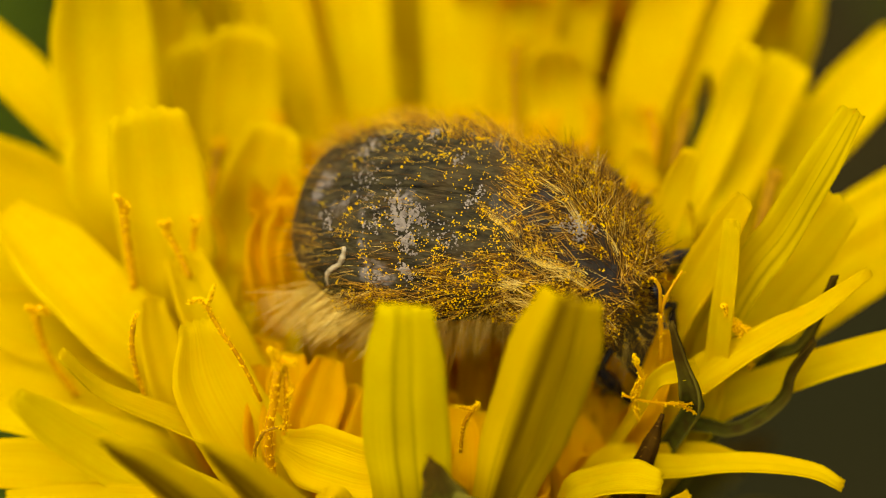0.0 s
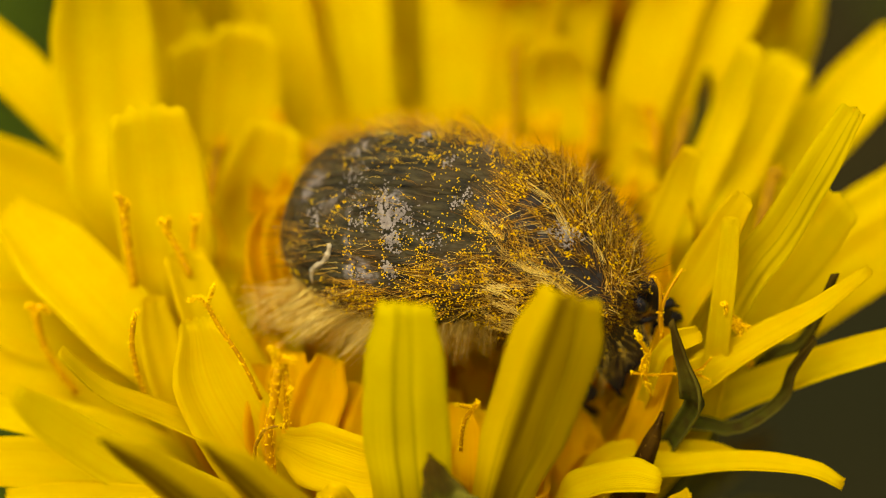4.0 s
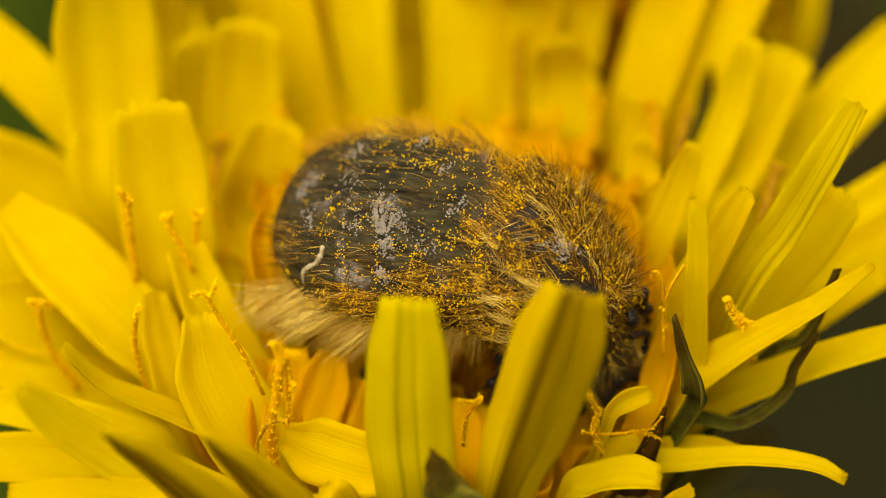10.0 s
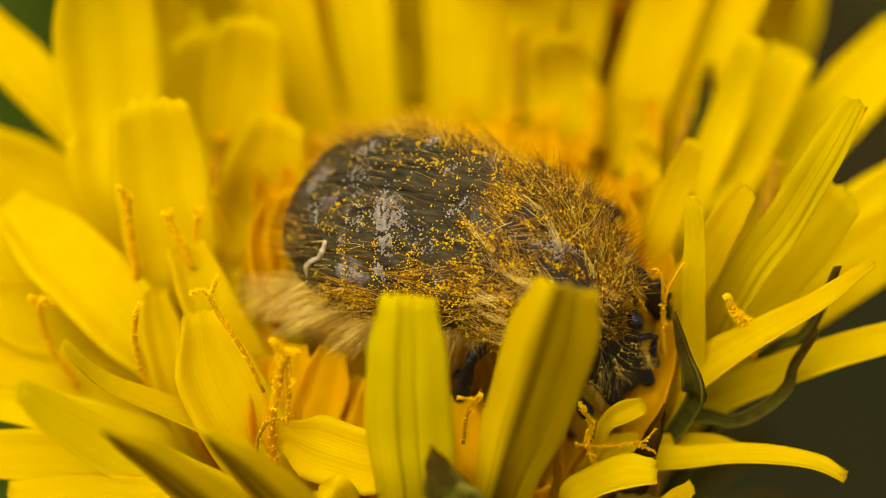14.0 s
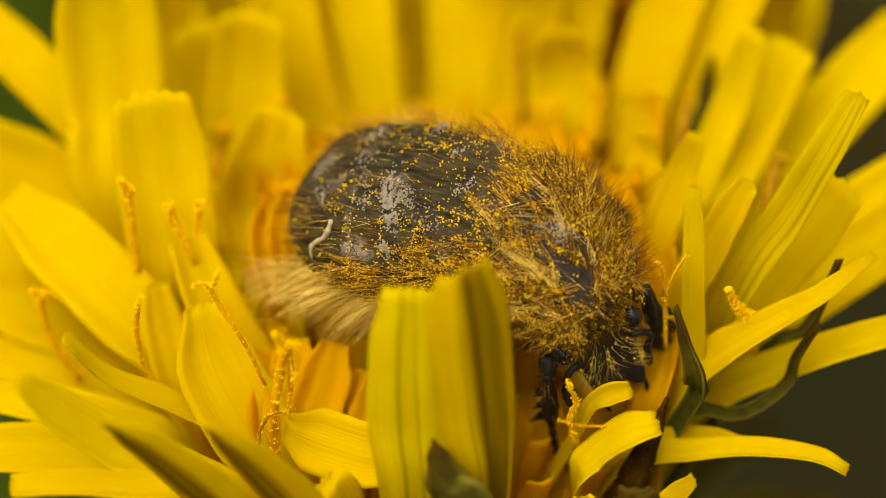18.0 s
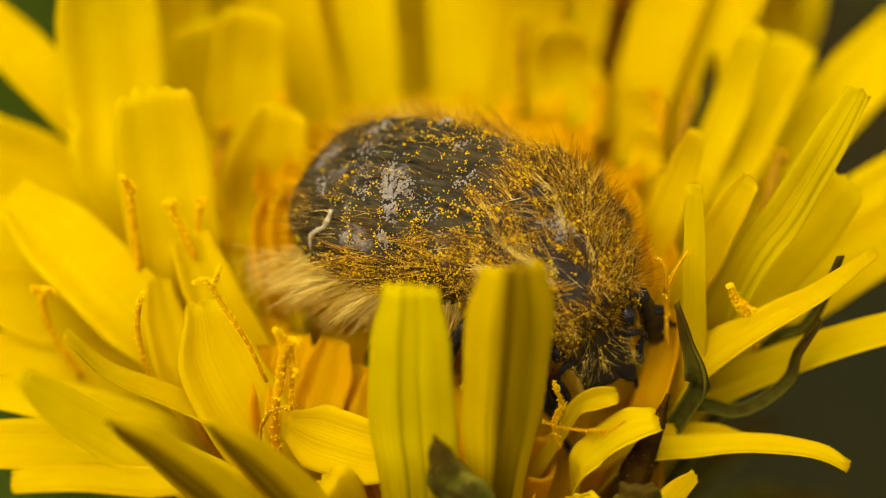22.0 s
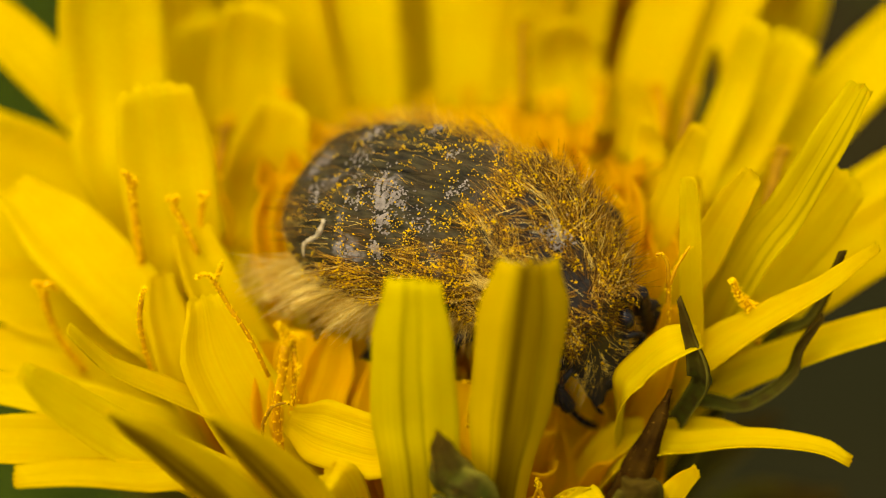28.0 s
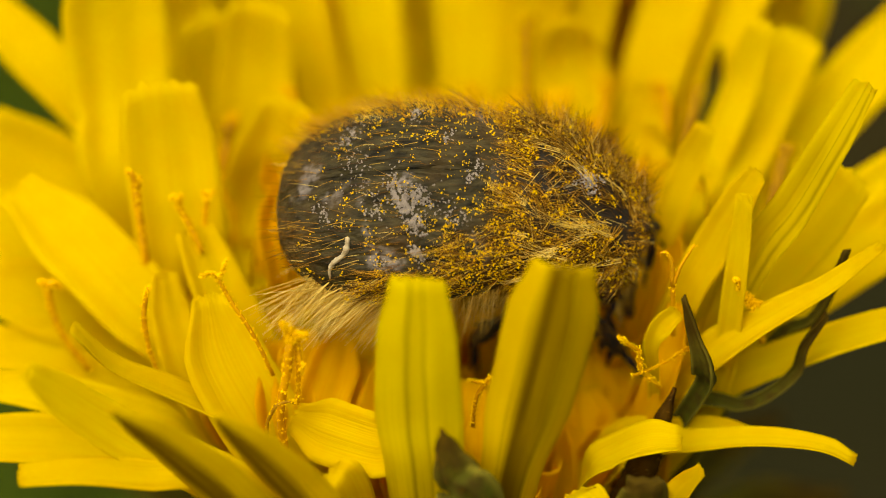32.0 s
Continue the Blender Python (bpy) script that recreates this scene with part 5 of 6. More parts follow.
    for _ in range(210):
        a0 = rnd.choice((-1, 1)) * rnd.uniform(0.02, 1.9)
        p0, n0 = normal_at(pronotum_at, rnd.uniform(0.0, 0.07), a0)
        tip = p0 + Vector((-0.95, rnd.gauss(0, 0.2), 0)) + n0 * rnd.uniform(0.0, 0.3)
        for _ in range(9):
            p = p0 + Vector((rnd.gauss(0, 0.05), rnd.gauss(0, 0.1), 0))
            d = tip - p + Vector((rnd.gauss(0, 0.15), rnd.gauss(0, 0.12), rnd.gauss(0, 0.1)))
            roots.append((p, d + n0 * 0.25, d.length, -n0 * 0.25, rnd.uniform(0.006, 0.011)))
            if rnd.random() < 0.5:
                dust.append(p + d * rnd.uniform(0, 0.9) + n0 * 0.1)
    for _ in range(330):
        sg = rnd.choice((-1, -1, -1, 1))
        s0, a0 = rnd.uniform(0.0, 0.75), sg * rnd.uniform(1.35, 2.2)
        p0, n0 = normal_at(pronotum_at, s0, a0)
        p0 = p0 + Vector((rnd.uniform(-0.9, 0.2), -sg * 0.3 * rnd.random(), -0.9 * rnd.random()))
        tip = p0 + Vector((rnd.gauss(-0.45, 0.3), sg * rnd.uniform(0.15, 0.45), -rnd.uniform(0.45, 1.1)))
        for _ in range(10):
            p = p0 + Vector((rnd.gauss(0, 0.16), rnd.gauss(0, 0.05), rnd.gauss(0, 0.16)))
            d = tip - p + Vector((rnd.gauss(0, 0.16), rnd.gauss(0, 0.12), rnd.gauss(0, 0.12)))
            roots.append((p, d + Vector((0, sg * 0.35, 0.2)), d.length, Vector((-0.1, -sg * 0.3, -0.2)), rnd.uniform(0.007, 0.012)))
            if rnd.random() < 0.4:
                dust.append(p + d * rnd.uniform(0, 0.9))
    for _ in range(130):
        p0, n0 = normal_at(pronotum_at, rnd.uniform(0.0, 0.45), -rnd.uniform(1.7, 2.2))
        p0 = p0 + Vector((rnd.uniform(-0.8, 0.1), 0.1, -0.8 * rnd.random()))
        tip = p0 + Vector((rnd.gauss(-0.3, 0.35), -rnd.uniform(0.2, 0.6), -rnd.uniform(0.6, 1.3)))
        for _ in range(10):
            p = p0 + Vector((rnd.gauss(0, 0.12), 0, rnd.gauss(0, 0.12)))
            d = tip - p + Vector((rnd.gauss(0, 0.2), rnd.gauss(0, 0.15), rnd.gauss(0, 0.15)))
            roots.append((p, d + Vector((0, -0.4, 0.25)), d.length, Vector((-0.1, 0.35, -0.25)), rnd.uniform(0.006, 0.010)))
            if rnd.random() < 0.1:
                dust.append(p + d * rnd.uniform(0, 0.9))
    ropes = []
    for _ in range(48):  # long wavy strands stuck together, lying over the rest
        s0, a0 = rnd.uniform(0.05, 0.9), rnd.choice((-1, -1, 1)) * rnd.uniform(0.15, 1.9)
        p0, n0 = normal_at(pronotum_at, s0, a0)
        flow = (Vector((-1.0, math.copysign(rnd.gauss(0.25, 0.35), a0), rnd.gauss(-0.1, 0.3)))).normalized()
        flow = (flow - n0 * flow.dot(n0)).normalized() * rnd.uniform(0.8, 1.8)
        swing = n0.cross(flow) * rnd.gauss(0, 0.45)
        for _ in range(rnd.randint(4, 10)):
            p = p0 + n0 * rnd.uniform(0.10, 0.26) + Vector((rnd.gauss(0, 0.05), rnd.gauss(0, 0.05), rnd.gauss(0, 0.04)))
            ropes.append((p, flow + n0 * 0.10 - swing * 0.5 + Vector((rnd.gauss(0, 0.08), rnd.gauss(0, 0.08), rnd.gauss(0, 0.05))), flow.length, swing - n0 * 0.42, rnd.uniform(0.005, 0.010)))
    part("hair", strands(ropes, 7), HAIR_PALE, pronotum, "matted pale strands", "stuff")
    part("hair", strands(roots[::12]), HAIR_PALE, pronotum, "pale strands among the tan hair", "stuff")
    roots = [q for i, q in enumerate(roots) if i % 12]
    part("hair", strands(roots), HAIR, pronotum, "dense tan hair swept backward", "stuff")
    part("pollen", grains(dust, 0.012, 0.036), POLLEN, pronotum, "yellow pollen grains", "stuff")
    roots, fine, dust = [], [], []
    for _ in range(1900):
        s, a = 0.40 * rnd.random() ** 1.3, rnd.uniform(-0.6, 3.74)
        p = head_at(s, a)
        n = Vector((0.1, math.cos(a), math.sin(a)))
        roots.append((p, n + Vector((rnd.gauss(0.3, 0.4), rnd.gauss(0, 0.4), rnd.gauss(-0.3, 0.3))), rnd.uniform(0.2, 0.45), Vector((0.05, 0, -0.15)), rnd.uniform(0.006, 0.011)))
        if rnd.random() < 0.3:
            dust.append(p + n * rnd.uniform(0, 0.25))
    for _ in range(210):  # sparse golden bristles that spread over the bare face
        s, a = rnd.uniform(0.35, 0.86), rnd.uniform(-0.3, 3.44)
        p = head_at(s, a)
        fine.append((p, Vector((0.45, 0.9 * math.cos(a) + rnd.gauss(0, 0.2), 0.35 * math.sin(a) - 0.6 + rnd.gauss(0, 0.2))), rnd.uniform(0.25, 0.6), Vector((-0.08, 0, -0.1)), 0.005))
        if rnd.random() < 0.4:
            dust.append(p + Vector((0.1, math.cos(a), math.sin(a))) * rnd.uniform(0, 0.15))
    part("hair", strands(roots), HAIR, head, "short tan brow hair", "stuff")
    part("hair", strands(fine), HAIR_PALE, head, "long golden face bristles", "stuff")
    part("pollen", grains(dust, 0.014, 0.036), POLLEN, head, "yellow pollen grains", "stuff")



def flakes(spots, size):
    """Tiny pale scales lying on the shell: (point, normal)."""
    verts, faces = [], []
    for p, n in spots:
        t = n.cross(Vector((random.uniform(-1, 1), random.uniform(-1, 1), random.uniform(-1, 1)))).normalized()
        s = n.cross(t)
        r = size * random.uniform(0.5, 1.3)
        c = p + n * random.uniform(0.01, 0.04)
        tilt = n * random.uniform(-0.02, 0.03)
        o = len(verts)
        verts += [c + t * r + tilt, c + s * r * 0.7, c - t * r - tilt, c - s * r * 0.7, c + n * 0.035]
        faces += [(o, o + 1, o + 4), (o + 1, o + 2, o + 4), (o + 2, o + 3, o + 4), (o + 3, o, o + 4), (o + 3, o + 2, o + 1, o)]
    return mesh_of(verts, faces, False)


def marks():
    rnd = random
    lines = (  # way points (s, a), spread, count
        (((0.50, -0.06), (0.525, -0.16), (0.55, -0.27), (0.575, -0.40), (0.62, -0.54)), 1.45, 1150),
        (((0.56, -0.24), (0.60, -0.20), (0.65, -0.22)), 1.3, 300),
        (((0.595, -0.78), (0.61, -0.88)), 1.0, 480),
        (((0.57, 0.5), (0.585, 0.7)), 1.3, 90), (((0.70, 0.25), (0.73, 0.36)), 1.2, 50), (((0.80, -0.05), (0.84, 0.02)), 0.9, 60),
        (((0.20, -0.25), (0.25, -0.4)), 2.0, 90), (((0.30, 0.1), (0.38, -0.05)), 2.6, 120), (((0.28, 0.3), (0.33, 0.5)), 2.2, 110),
        (((0.40, -0.2), (0.46, -0.4)), 2.6, 90), (((0.68, -0.3), (0.8, -0.45)), 2.2, 90), (((0.45, -0.95), (0.5, -1.0)), 1.5, 60))
    for way, wide, count in lines:
        spots = []
        for _ in range(count):
            v = rnd.random() * (len(way) - 1)
            k = min(int(v), len(way) - 2)
            v -= k
            s = way[k][0] + (way[k + 1][0] - way[k][0]) * v + rnd.gauss(0, 0.010 * wide)
            a = way[k][1] + (way[k + 1][1] - way[k][1]) * v + rnd.gauss(0, 0.034 * wide)
            if noise.noise((s * 70, a * 14, 3.0)) > -0.12:
                spots.append(normal_at(elytra_at, min(max(s, 0.03), 0.98), a))
        if spots:
            part("scale_patch", flakes(spots, 0.036), PATCH, beetle, "patch of pale grey scales", "stuff")
    for sg in (-1,):
        way = [normal_at(elytra_at, s, sg * a) for s, a in ((0.325, 0.62), (0.318, 0.76), (0.30, 0.88), (0.262, 1.0), (0.245, 1.12), (0.238, 1.32))]
        v, f = tube_mesh([p + n * 0.03 for p, n in way], [0.05, 0.085, 0.07, 0.085, 0.05, 0.02], 7, 26, 0.3)
        part("scale_mark", mesh_of(v, f), PALE, beetle, "crooked cream mark")
    spots, wisps = [], []
    for _ in range(210):
        v = rnd.choice((-1, 0, 0.6)) + rnd.gauss(0, 0.25)
        s, a = 0.47 + 0.07 * v + rnd.gauss(0, 0.018), 0.22 + 0.10 * v * rnd.choice((1, -0.6)) + rnd.gauss(0, 0.06)
        p, n = normal_at(pronotum_at, s, a)
        spots.append((p + n * rnd.uniform(0.02, 0.22), n))
        if rnd.random() < 0.5:
            wisps.append((p, Vector((-0.9, rnd.gauss(-0.5, 0.15), 0.1)) + n * 0.2, rnd.uniform(0.5, 1.1), -n * 0.1, 0.010))
    part("scale_patch", flakes(spots, 0.036), PATCH, pronotum, "pale grey patch on the neck shield", "stuff")
    part("hair", strands(wisps), PALE, pronotum, "whitish wisps", "stuff")


coat()
marks()


# ---- things that move ----
def motions():
    walk(beetle, [
        (0.0, pose(0.00112, 0.00091, 0.00022, 24.89, -8.05, -19.99)),
        (0.5, pose(0.00111, 0.00092, 0.00023, 24.41, -8.26, -20.35)),
        (1.0, pose(0.00106, 0.00095, 0.00027, 23.11, -8.08, -20.50)),
        (1.5, pose(0.00106, 0.00098, 0.00028, 21.56, -8.13, -20.76)),
        (2.0, pose(0.00103, 0.00100, 0.00026, 20.04, -7.67, -20.43)),
        (2.5, pose(0.00094, 0.00096, 0.00018, 19.89, -7.17, -21.23)),
        (3.0, pose(0.00082, 0.00090, 0.00010, 21.21, -8.10, -22.77)),
        (3.5, pose(0.00078, 0.00084, 0.00005, 21.91, -7.99, -22.68)),
        (5.5, pose(0.00073, 0.00082, 0.00006, 21.92, -8.10, -22.53)),
        (6.0, pose(0.00078, 0.00077, 0.00004, 21.76, -7.26, -22.69)),
        (6.5, pose(0.00078, 0.00075, 0.00005, 21.24, -7.50, -23.04)),
        (7.0, pose(0.00065, 0.00076, 0.00010, 20.57, -7.57, -22.59)),
        (7.5, pose(0.00058, 0.00069, 0.00005, 19.62, -6.97, -23.33)),
        (8.0, pose(0.00060, 0.00058, -0.00005, 21.07, -5.88, -23.33)),
        (8.5, pose(0.00056, 0.00049, -0.00012, 21.78, -5.08, -23.71)),
        (9.0, pose(0.00056, 0.00046, -0.00011, 22.21, -5.08, -23.69)),
        (9.5, pose(0.00052, 0.00042, -0.00012, 22.51, -5.18, -23.45)),
        (10.0, pose(0.00051, 0.00045, -0.00006, 21.93, -5.35, -23.11)),
        (10.5, pose(0.00053, 0.00043, -0.00007, 21.81, -5.62, -23.27)),
        (11.0, pose(0.00061, 0.00048, -0.00002, 20.82, -6.64, -24.54)),
        (11.5, pose(0.00071, 0.00044, -0.00007, 21.23, -6.57, -24.00)),
        (12.0, pose(0.00081, 0.00046, -0.00003, 21.81, -5.99, -21.95)),
        (12.5, pose(0.00082, 0.00056, 0.00012, 19.18, -6.90, -22.71)),
        (13.0, pose(0.00069, 0.00047, 0.00002, 20.02, -6.37, -25.72)),
        (13.5, pose(0.00067, 0.00039, -0.00004, 20.97, -5.89, -27.05)),
        (14.0, pose(0.00064, 0.00032, -0.00010, 22.21, -6.62, -29.22)),
        (14.5, pose(0.00071, 0.00037, -0.00002, 18.52, -8.26, -29.31)),
        (16.5, pose(0.00073, 0.00039, 0.00002, 17.95, -8.53, -29.33)),
        (17.0, pose(0.00072, 0.00037, 0.00000, 17.76, -8.43, -29.34)),
        (17.5, pose(0.00079, 0.00044, 0.00010, 17.19, -8.30, -29.26)),
        (18.0, pose(0.00075, 0.00042, 0.00009, 16.45, -8.42, -29.52)),
        (18.5, pose(0.00076, 0.00050, 0.00019, 13.89, -7.97, -29.40)),
        (19.0, pose(0.00071, 0.00043, 0.00013, 13.39, -6.76, -29.72)),
        (19.5, pose(0.00068, 0.00035, 0.00006, 14.87, -6.14, -30.20)),
        (20.0, pose(0.00072, 0.00035, 0.00008, 15.20, -6.38, -30.17)),
        (20.5, pose(0.00075, 0.00032, 0.00006, 15.73, -6.61, -30.59)),
        (21.0, pose(0.00072, 0.00032, 0.00006, 15.89, -7.06, -30.67)),
        (21.5, pose(0.00077, 0.00033, 0.00008, 15.57, -7.43, -30.55)),
        (22.0, pose(0.00071, 0.00040, 0.00017, 14.21, -8.52, -30.83)),
        (22.5, pose(0.00071, 0.00037, 0.00013, 15.35, -8.22, -30.40)),
        (23.0, pose(0.00075, 0.00037, 0.00014, 15.08, -8.09, -30.05)),
        (23.5, pose(0.00081, 0.00038, 0.00016, 14.32, -7.38, -29.66)),
        (24.0, pose(0.00075, 0.00042, 0.00021, 12.24, -7.88, -30.86)),
        (24.5, pose(0.00071, 0.00041, 0.00018, 12.61, -8.49, -31.14)),
        (25.0, pose(0.00066, 0.00042, 0.00018, 12.96, -8.74, -31.50)),
        (25.5, pose(0.00062, 0.00042, 0.00016, 13.15, -9.12, -31.62)),
        (27.5, pose(0.00038, 0.00023, -0.00010, 14.67, -8.20, -31.36)),
        (28.0, pose(0.00046, 0.00021, -0.00014, 16.48, -7.83, -31.32)),
        (28.5, pose(0.00053, 0.00025, -0.00009, 17.84, -7.75, -31.44)),
        (29.0, pose(0.00058, 0.00028, -0.00008, 18.57, -7.88, -31.73)),
        (29.5, pose(0.00064, 0.00029, -0.00008, 18.83, -8.21, -32.32)),
        (30.0, pose(0.00054, 0.00042, 0.00008, 19.12, -11.35, -28.57)),
        (30.5, pose(0.00039, 0.00032, -0.00004, 24.73, -9.03, -18.39)),
        (31.0, pose(0.00052, 0.00063, 0.00041, 25.14, -8.45, -9.43)),
        (31.5, pose(0.00054, 0.00061, 0.00043, 24.45, -6.71, -7.02)),
        (32.0, pose(0.00053, 0.00058, 0.00044, 23.65, -6.20, -5.81)),
    ])
    # nod and turn of neck shield and head about the joint behind the shield
    joint = Matrix.Translation(Vector((1.4, 0, 0.2)) * MM)
    nods = [
        (0.0, 9.8, -22.6, 5.0, -14.0),
        (0.5, 10.3, -22.5, 4.8, -14.1),
        (1.0, 9.0, -22.2, 4.4, -14.3),
        (1.5, 8.1, -22.1, 4.2, -14.7),
        (2.0, 6.8, -22.1, 4.2, -15.0),
        (2.5, 6.8, -20.7, 4.5, -15.1),
        (3.0, 8.9, -20.2, 4.6, -15.0),
        (3.5, 11.9, -20.8, 4.3, -14.9),
        (5.5, 13.2, -21.9, 3.5, -15.2),
        (6.0, 13.6, -22.1, 3.0, -15.5),
        (6.5, 13.8, -21.8, 2.6, -15.8),
        (7.0, 14.7, -22.1, 1.6, -16.0),
        (7.5, 18.3, -21.6, 0.4, -15.8),
        (8.0, 19.7, -21.6, -0.6, -15.4),
        (8.5, 20.6, -21.3, -1.3, -15.0),
        (9.0, 19.4, -20.8, -1.5, -14.8),
        (9.5, 18.8, -20.6, -1.7, -14.7),
        (10.0, 15.4, -19.8, -1.4, -14.9),
        (10.5, 13.4, -18.8, -0.8, -15.3),
        (11.0, 11.7, -19.0, -0.2, -15.7),
        (11.5, 10.2, -19.5, 0.3, -16.0),
        (12.0, 9.3, -20.5, 1.0, -16.6),
        (12.5, 8.4, -21.5, 1.4, -16.7),
        (13.0, 8.6, -19.8, 1.6, -16.2),
        (13.5, 9.5, -18.9, 2.2, -15.5),
        (14.0, 9.0, -18.0, 3.0, -15.1),
        (14.5, 9.5, -18.4, 3.6, -15.1),
        (16.5, 9.3, -20.0, 4.6, -15.5),
        (17.0, 8.8, -20.3, 5.7, -15.8),
        (17.5, 9.4, -22.2, 6.4, -16.3),
        (18.0, 10.2, -22.8, 6.8, -16.7),
        (18.5, 12.1, -24.2, 7.1, -17.0),
        (19.0, 14.7, -25.0, 7.8, -16.9),
        (19.5, 16.2, -25.1, 8.5, -16.5),
        (20.0, 16.1, -24.7, 8.9, -16.2),
        (20.5, 15.7, -24.3, 9.2, -15.8),
        (21.0, 15.5, -24.0, 9.2, -15.6),
        (21.5, 14.4, -23.3, 8.9, -15.6),
        (22.0, 13.1, -23.1, 8.4, -15.7),
        (22.5, 12.7, -22.8, 8.2, -15.7),
        (23.0, 13.1, -23.0, 8.0, -15.8),
        (23.5, 14.4, -23.4, 7.9, -15.7),
        (24.0, 14.9, -23.5, 7.3, -15.4),
        (24.5, 14.7, -23.5, 6.5, -15.2),
        (25.0, 14.7, -22.9, 5.6, -15.0),
        (25.5, 14.2, -22.6, 5.0, -14.8),
        (27.5, 14.5, -18.3, 4.6, -14.6),
        (28.0, 15.2, -17.7, 4.3, -14.6),
        (28.5, 14.2, -17.6, 4.1, -14.7),
        (29.0, 12.5, -17.8, 4.3, -14.7),
        (29.5, 11.3, -17.5, 4.7, -14.6),
        (30.0, 12.0, -15.6, 4.8, -15.1),
        (30.5, 13.8, -13.7, 4.7, -15.7),
        (31.0, 16.3, -9.9, 4.4, -15.0),
        (31.5, 18.6, -9.3, 3.2, -14.3),
        (32.0, 19.4, -9.3, 2.2, -13.6),
    ]
    hang = pose(-0.00018, -0.00034, -0.00052)  # head and forelegs hang below the shield
    neck = Matrix.Translation(Vector((4.7, 0, -0.1)) * MM)
    lean = 6.0  # the neck shield leans a little to the near side
    bend = [(t, joint @ pose(0, 0, 0, lean, a, b2) @ joint.inverted()) for t, a, b2, c, d in nods]
    walk(pronotum, bend)
    walk(head, [(t, m @ hang @ neck @ pose(0, 0, 0, 0, c - 6.0, d) @ neck.inverted()) for (t, m), (t2, a, b2, c, d) in zip(bend, nods)])
    # forelegs rake at the food, turning in the hip
    for ob, rows in (
        (foreleg_near, [
        (0.0, 3.83, -7.49, 3.9),
        (2.5, 9.22, 4.76, 3.9),
        (3.5, 3.08, 7.97, 1.0),
        (6.0, 3.10, 6.96, 0.6),
        (8.5, -5.64, -2.26, -1.5),
        (9.0, -9.73, 0.48, -3.7),
        (10.0, -9.24, 5.87, -4.5),
        (11.0, -9.22, 11.35, -5.1),
        (12.0, -8.74, 8.52, -4.2),
        (12.2, -17.50, -6.30, -4.6),
        (12.6, -5.66, 6.45, -3.3),
        (13.0, 0.31, 12.89, -2.0),
        (14.5, -7.15, 16.99, -4.0),
        (16.5, -7.10, 16.14, -4.1),
        (17.0, -12.43, 9.72, -4.8),
        (17.5, -16.38, 1.33, -5.2),
        (18.0, -14.23, 5.18, -6.0),
        (19.0, 0.19, -0.54, -25.0),
        (20.0, -0.10, 4.82, -9.6),
        (21.0, -4.64, 2.65, -5.1),
        (22.0, -4.53, 4.57, -3.3),
        (23.0, -8.83, -6.19, -7.5),
        (24.0, 5.86, 3.31, -0.0),
        (25.0, 15.38, 6.97, 4.1),
        (25.5, 25.08, 6.77, 8.0),
        (27.5, 13.72, 4.71, 4.5),
        (28.0, 12.27, 2.71, -6.3),
        (29.0, 6.23, 7.84, -1.9),
        (29.5, 6.44, 9.25, 0.1),
        (30.2, -29.18, -12.22, -9.3),
        (30.5, -51.92, -58.10, -17.1),
        (30.8, -32.91, -18.40, -18.8),
        (31.2, -11.32, -16.96, -3.3),
        (32.0, -4.33, -34.10, -8.2),
        ]),
        (foreleg_far, [
        (0.0, 13.43, 19.02, 9.6),
        (2.0, -10.27, 16.82, 0.0),
        (3.0, -1.87, -0.43, -22.5),
        (5.5, -19.34, 3.22, -17.5),
        (6.0, -21.28, 7.67, -13.4),
        (9.0, -17.69, 9.68, -9.5),
        (10.5, -19.38, 11.05, -9.1),
        (11.0, -11.73, 4.96, -5.4),
        (12.2, -3.10, -20.70, -26.1),
        (12.6, 1.48, 10.56, -5.7),
        (13.0, -3.44, 15.98, -2.0),
        (13.5, 8.96, 9.90, 4.1),
        (13.8, -17.22, -0.52, 34.2),
        (14.2, 0.42, 13.73, 16.0),
        (16.5, 0.26, 21.71, 8.0),
        (19.0, -12.57, -7.53, -9.2),
        (21.0, -7.28, 7.90, -4.2),
        (23.0, -2.21, 12.06, -10.2),
        (25.0, -0.76, 11.86, -2.7),
        (28.0, -6.57, 15.99, -2.1),
        (30.0, -19.42, 15.72, -6.7),
        (31.0, -32.66, -11.11, -14.0),
        (32.0, -26.98, -16.66, -13.1),
        ]),
    ):
        hip = Matrix.Translation(ob.location.copy())
        keys = []
        for t, a, b2, c in rows:
            nod = float(np.interp(t, [q[0] for q in nods], [q[1] for q in nods]))
            turn = float(np.interp(t, [q[0] for q in nods], [q[2] for q in nods]))
            keys.append((t, joint @ pose(0, 0, 0, lean, nod, turn) @ joint.inverted() @ hang @ hip @ pose(0, 0, 0, a, b2, c)))
        walk(ob, keys)
    hip = Matrix.Translation(middle_near.location.copy())
    walk(middle_near, [(t, hip @ pose(0, 0, 0, a, b2, c)) for t, a, b2, c in (
        (0.0, 24.00, 45.00, 54.0),
        (9.0, 24.00, 36.00, 54.0),
        (10.0, 10.00, 38.00, 20.0),
        (10.6, -27.30, 35.00, -36.0),
        (11.0, -31.20, 25.09, -35.5),
        (12.0, -33.96, 15.11, -46.0),
        (13.0, -27.95, 12.16, -39.5),
        (14.0, -20.23, 21.84, -37.2),
        (14.5, -27.07, 21.10, -43.4),
        (16.5, -31.91, 16.03, -49.2),
        (18.0, -37.56, 3.74, -49.4),
        (28.0, -22.78, 30.46, -51.6),
        (30.0, -27.08, 34.73, -52.3),
        (31.0, -9.50, 51.92, -37.7),
        (32.0, -0.83, 53.47, -26.1),
    )])
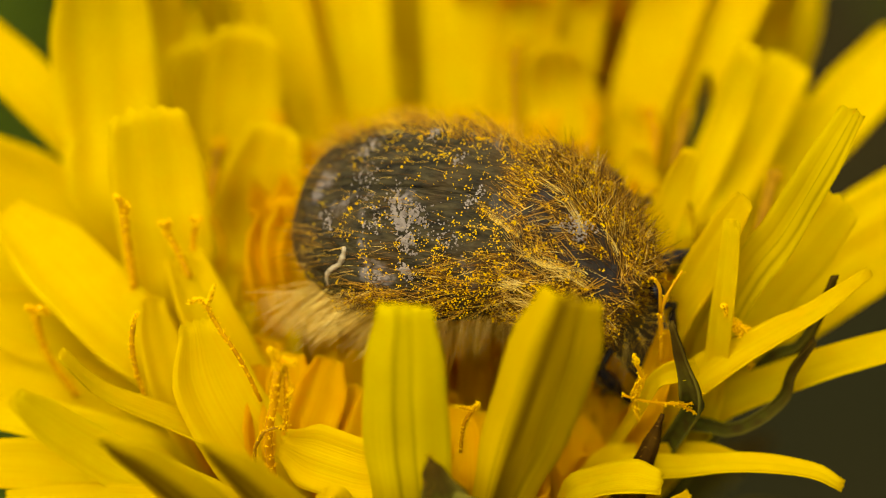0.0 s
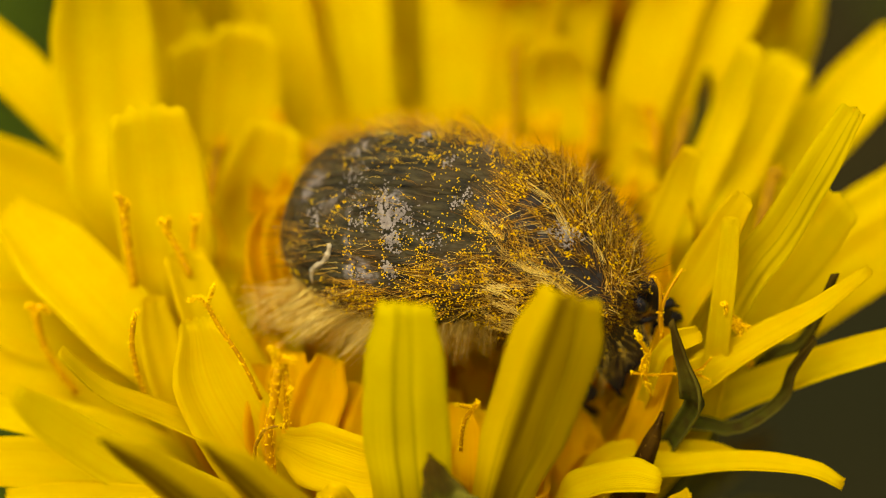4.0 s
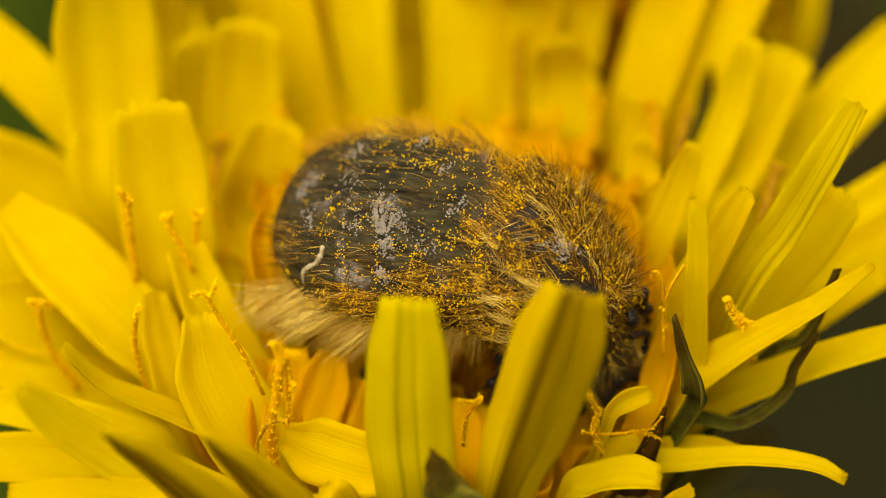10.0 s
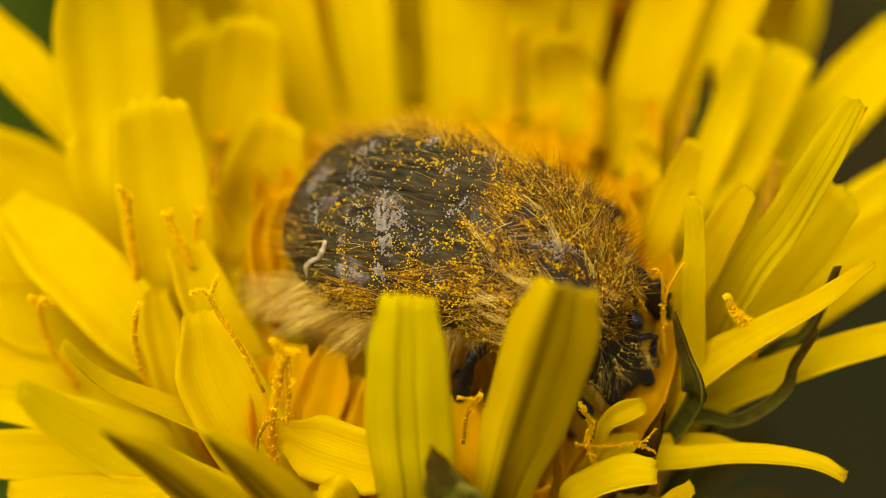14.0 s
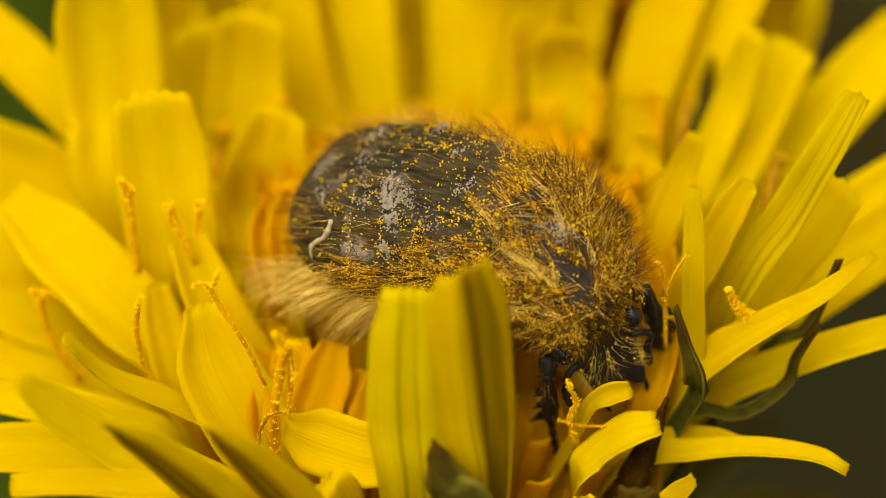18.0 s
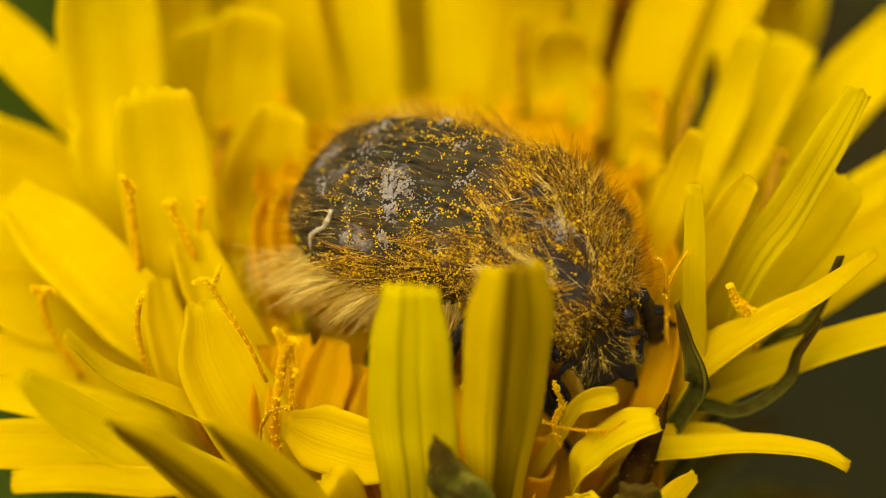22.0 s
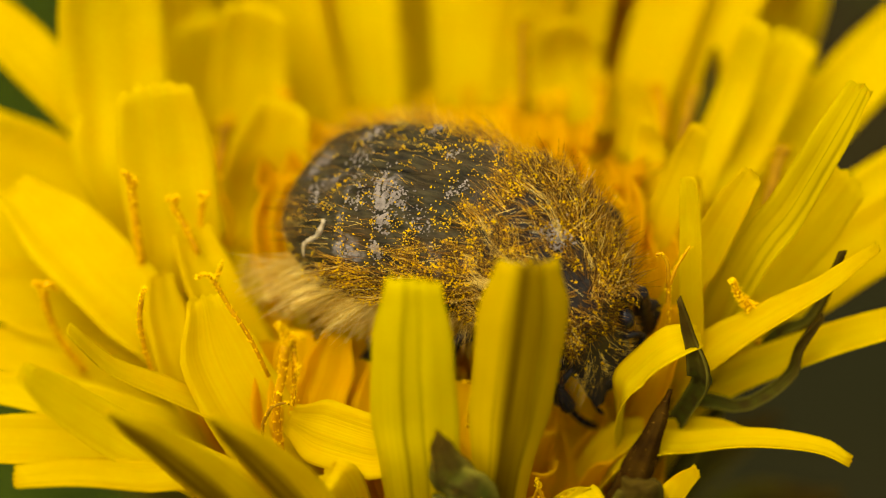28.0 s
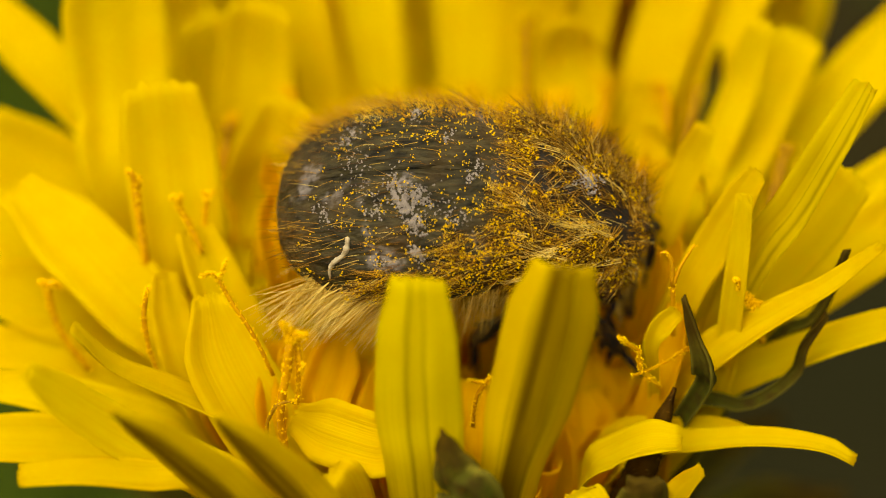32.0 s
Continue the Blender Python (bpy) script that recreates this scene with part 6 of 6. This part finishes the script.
    # florets that the beetle pushes: turned in the plane across the line of sight, and tipped along it
    sight = Vector((0, math.cos(radians(38)), -math.sin(radians(38))))
    for ob, rows in (
        (leaning, [
        (0.0, -0.24, 0.5),
        (1.0, -0.30, 0.6),
        (2.0, -0.35, 0.7),
        (3.0, -0.28, 0.6),
        (6.0, -0.40, 0.8),
        (8.0, -0.05, 0.1),
        (9.0, 0.00, 0.0),
        (10.0, -0.16, 0.3),
        (11.0, -0.01, 0.0),
        (11.8, -0.15, 0.3),
        (12.2, -8.46, 16.9),
        (12.6, -2.54, 5.1),
        (13.0, 0.28, 0.0),
        (13.8, -0.63, 1.3),
        (14.5, -3.08, 6.2),
        (16.5, -9.48, 19.0),
        (17.0, -13.45, 26.9),
        (17.5, -12.75, 25.5),
        (18.0, -16.41, 32.8),
        (18.5, -16.75, 33.5),
        (19.0, -17.15, 34.3),
        (19.5, -15.53, 31.1),
        (20.0, -15.00, 30.0),
        (20.5, -13.29, 26.6),
        (21.0, -12.01, 24.0),
        (21.5, -12.15, 24.3),
        (22.0, -9.49, 19.0),
        (22.5, -7.83, 15.7),
        (23.0, -9.64, 19.3),
        (23.5, -11.77, 23.5),
        (24.0, -7.32, 14.6),
        (24.5, -5.27, 10.5),
        (25.0, -4.39, 8.8),
        (25.5, -5.63, 11.3),
        (27.5, -8.56, 17.1),
        (28.0, -7.57, 15.1),
        (29.0, -7.55, 15.1),
        (29.5, -6.85, 13.7),
        (30.0, -6.82, 13.6),
        (30.5, -4.14, 8.3),
        (31.0, -3.65, 7.3),
        (31.5, -3.36, 6.7),
        (32.0, -3.22, 6.4),
        ]),
        (bent, [
        (0.0, 9.42, 0.0),
        (6.0, 9.26, 0.0),
        (8.0, 6.65, 0.0),
        (8.6, 2.71, 0.0),
        (9.0, 0.00, 0.0),
        (9.5, 3.45, 0.0),
        (11.0, 4.16, 0.0),
        (12.0, 4.26, 0.0),
        (13.0, 3.72, 0.0),
        (19.0, 2.97, 0.0),
        (25.0, 2.46, 0.0),
        (27.5, 1.82, 0.0),
        (29.5, 1.98, 0.0),
        (30.0, 3.44, 0.0),
        (30.5, 7.33, 0.0),
        (31.0, 9.08, 0.0),
        (32.0, 9.44, 0.0),
        ]),
    ):
        base = Matrix.Translation(ob.location.copy())
        axis = (Vector(ob.data.vertices[19 * 11 + 5].co)).normalized()
        walk(ob, [(t, base @ Matrix.Rotation(radians(a), 4, sight) @ Matrix.Rotation(radians(b2), 4, axis)) for t, a, b2 in rows])
    # florets that it drags about: shifted across the line of sight and turned about their tips
    lift = Vector((0, math.sin(radians(38)), math.cos(radians(38))))
    for ob, tip, rows in (
        (low, (5.89, -5.00, -4.56), [
        (0.0, 0.05, 0.45, 0.0),
        (9.0, 0.00, 0.40, 0.0),
        (12.0, 0.03, 0.50, -4.0),
        (13.0, 0.30, 0.52, -6.0),
        (14.5, -0.38, 0.57, -14.0),
        (16.5, -0.39, 1.40, -22.0),
        (17.0, -0.09, 1.65, -25.0),
        (19.0, -0.22, 1.61, -25.0),
        (21.0, -0.26, 1.63, -25.0),
        (23.0, -0.11, 1.67, -25.0),
        (23.5, -0.24, 2.57, -24.0),
        (24.0, 0.48, 3.56, -28.0),
        (24.5, 0.56, 4.01, -30.0),
        (25.0, 0.52, 4.57, -34.0),
        (25.5, 0.90, 4.88, -33.0),
        (27.5, 0.37, 3.60, -30.0),
        (28.0, 0.88, 3.76, -28.0),
        (28.5, 0.45, 3.44, -27.0),
        (29.0, 0.26, 3.16, -25.0),
        (29.5, 0.61, 3.78, -28.0),
        (30.0, 0.40, 1.55, -14.0),
        (30.5, 0.15, 1.20, -12.0),
        (32.0, 0.26, 0.95, -10.0),
        ]),
        (bitten, (5.74, -3.30, -2.54), [
        (0.0, 1.16, 0.92, 10.0),
        (1.0, 1.23, 0.84, 10.0),
        (2.5, 1.21, 1.40, 5.0),
        (3.0, 1.66, 1.48, 0.0),
        (3.5, 1.43, 1.73, 0.0),
        (5.5, 1.07, 1.86, 0.0),
        (6.0, 0.98, 1.86, 0.0),
        (7.0, 0.54, 1.97, -5.0),
        (8.5, 0.31, 1.93, -10.0),
        (9.0, 0.00, -0.00, 0.0),
        (11.0, -0.20, 0.14, 0.0),
        (12.2, -0.30, -0.12, 0.0),
        (13.0, -0.23, 0.11, 0.0),
        (14.0, -0.33, -0.33, 0.0),
        (16.5, -0.54, -0.19, 0.0),
        (19.0, -0.94, -0.13, 10.0),
        (19.5, -1.03, -0.39, 10.0),
        (21.0, -1.11, -0.27, 10.0),
        (23.0, -1.37, -0.87, 10.0),
        (24.0, -1.70, -3.07, 15.0),
        (27.5, -1.70, -3.29, 15.0),
        (29.2, -1.44, -1.94, 5.0),
        (29.5, -0.85, -0.42, 0.0),
        (30.0, -0.82, 0.52, -10.0),
        (30.5, -0.26, 1.10, -20.0),
        (31.0, 0.23, 1.69, -25.0),
        (32.0, 0.33, 1.75, -25.0),
        ]),
    ):
        start = ob.location.copy()
        pivot = Vector(tip) * MM + Vector((0, 0, LIFT * MM)) - start
        keys = []
        for t, right, up, a in rows:
            shift = (right * Vector((1, 0, 0)) + up * lift) * MM
            keys.append((t, Matrix.Translation(start + shift + pivot) @ Matrix.Rotation(radians(a), 4, sight) @ Matrix.Translation(-pivot)))
        walk(ob, keys)


motions()
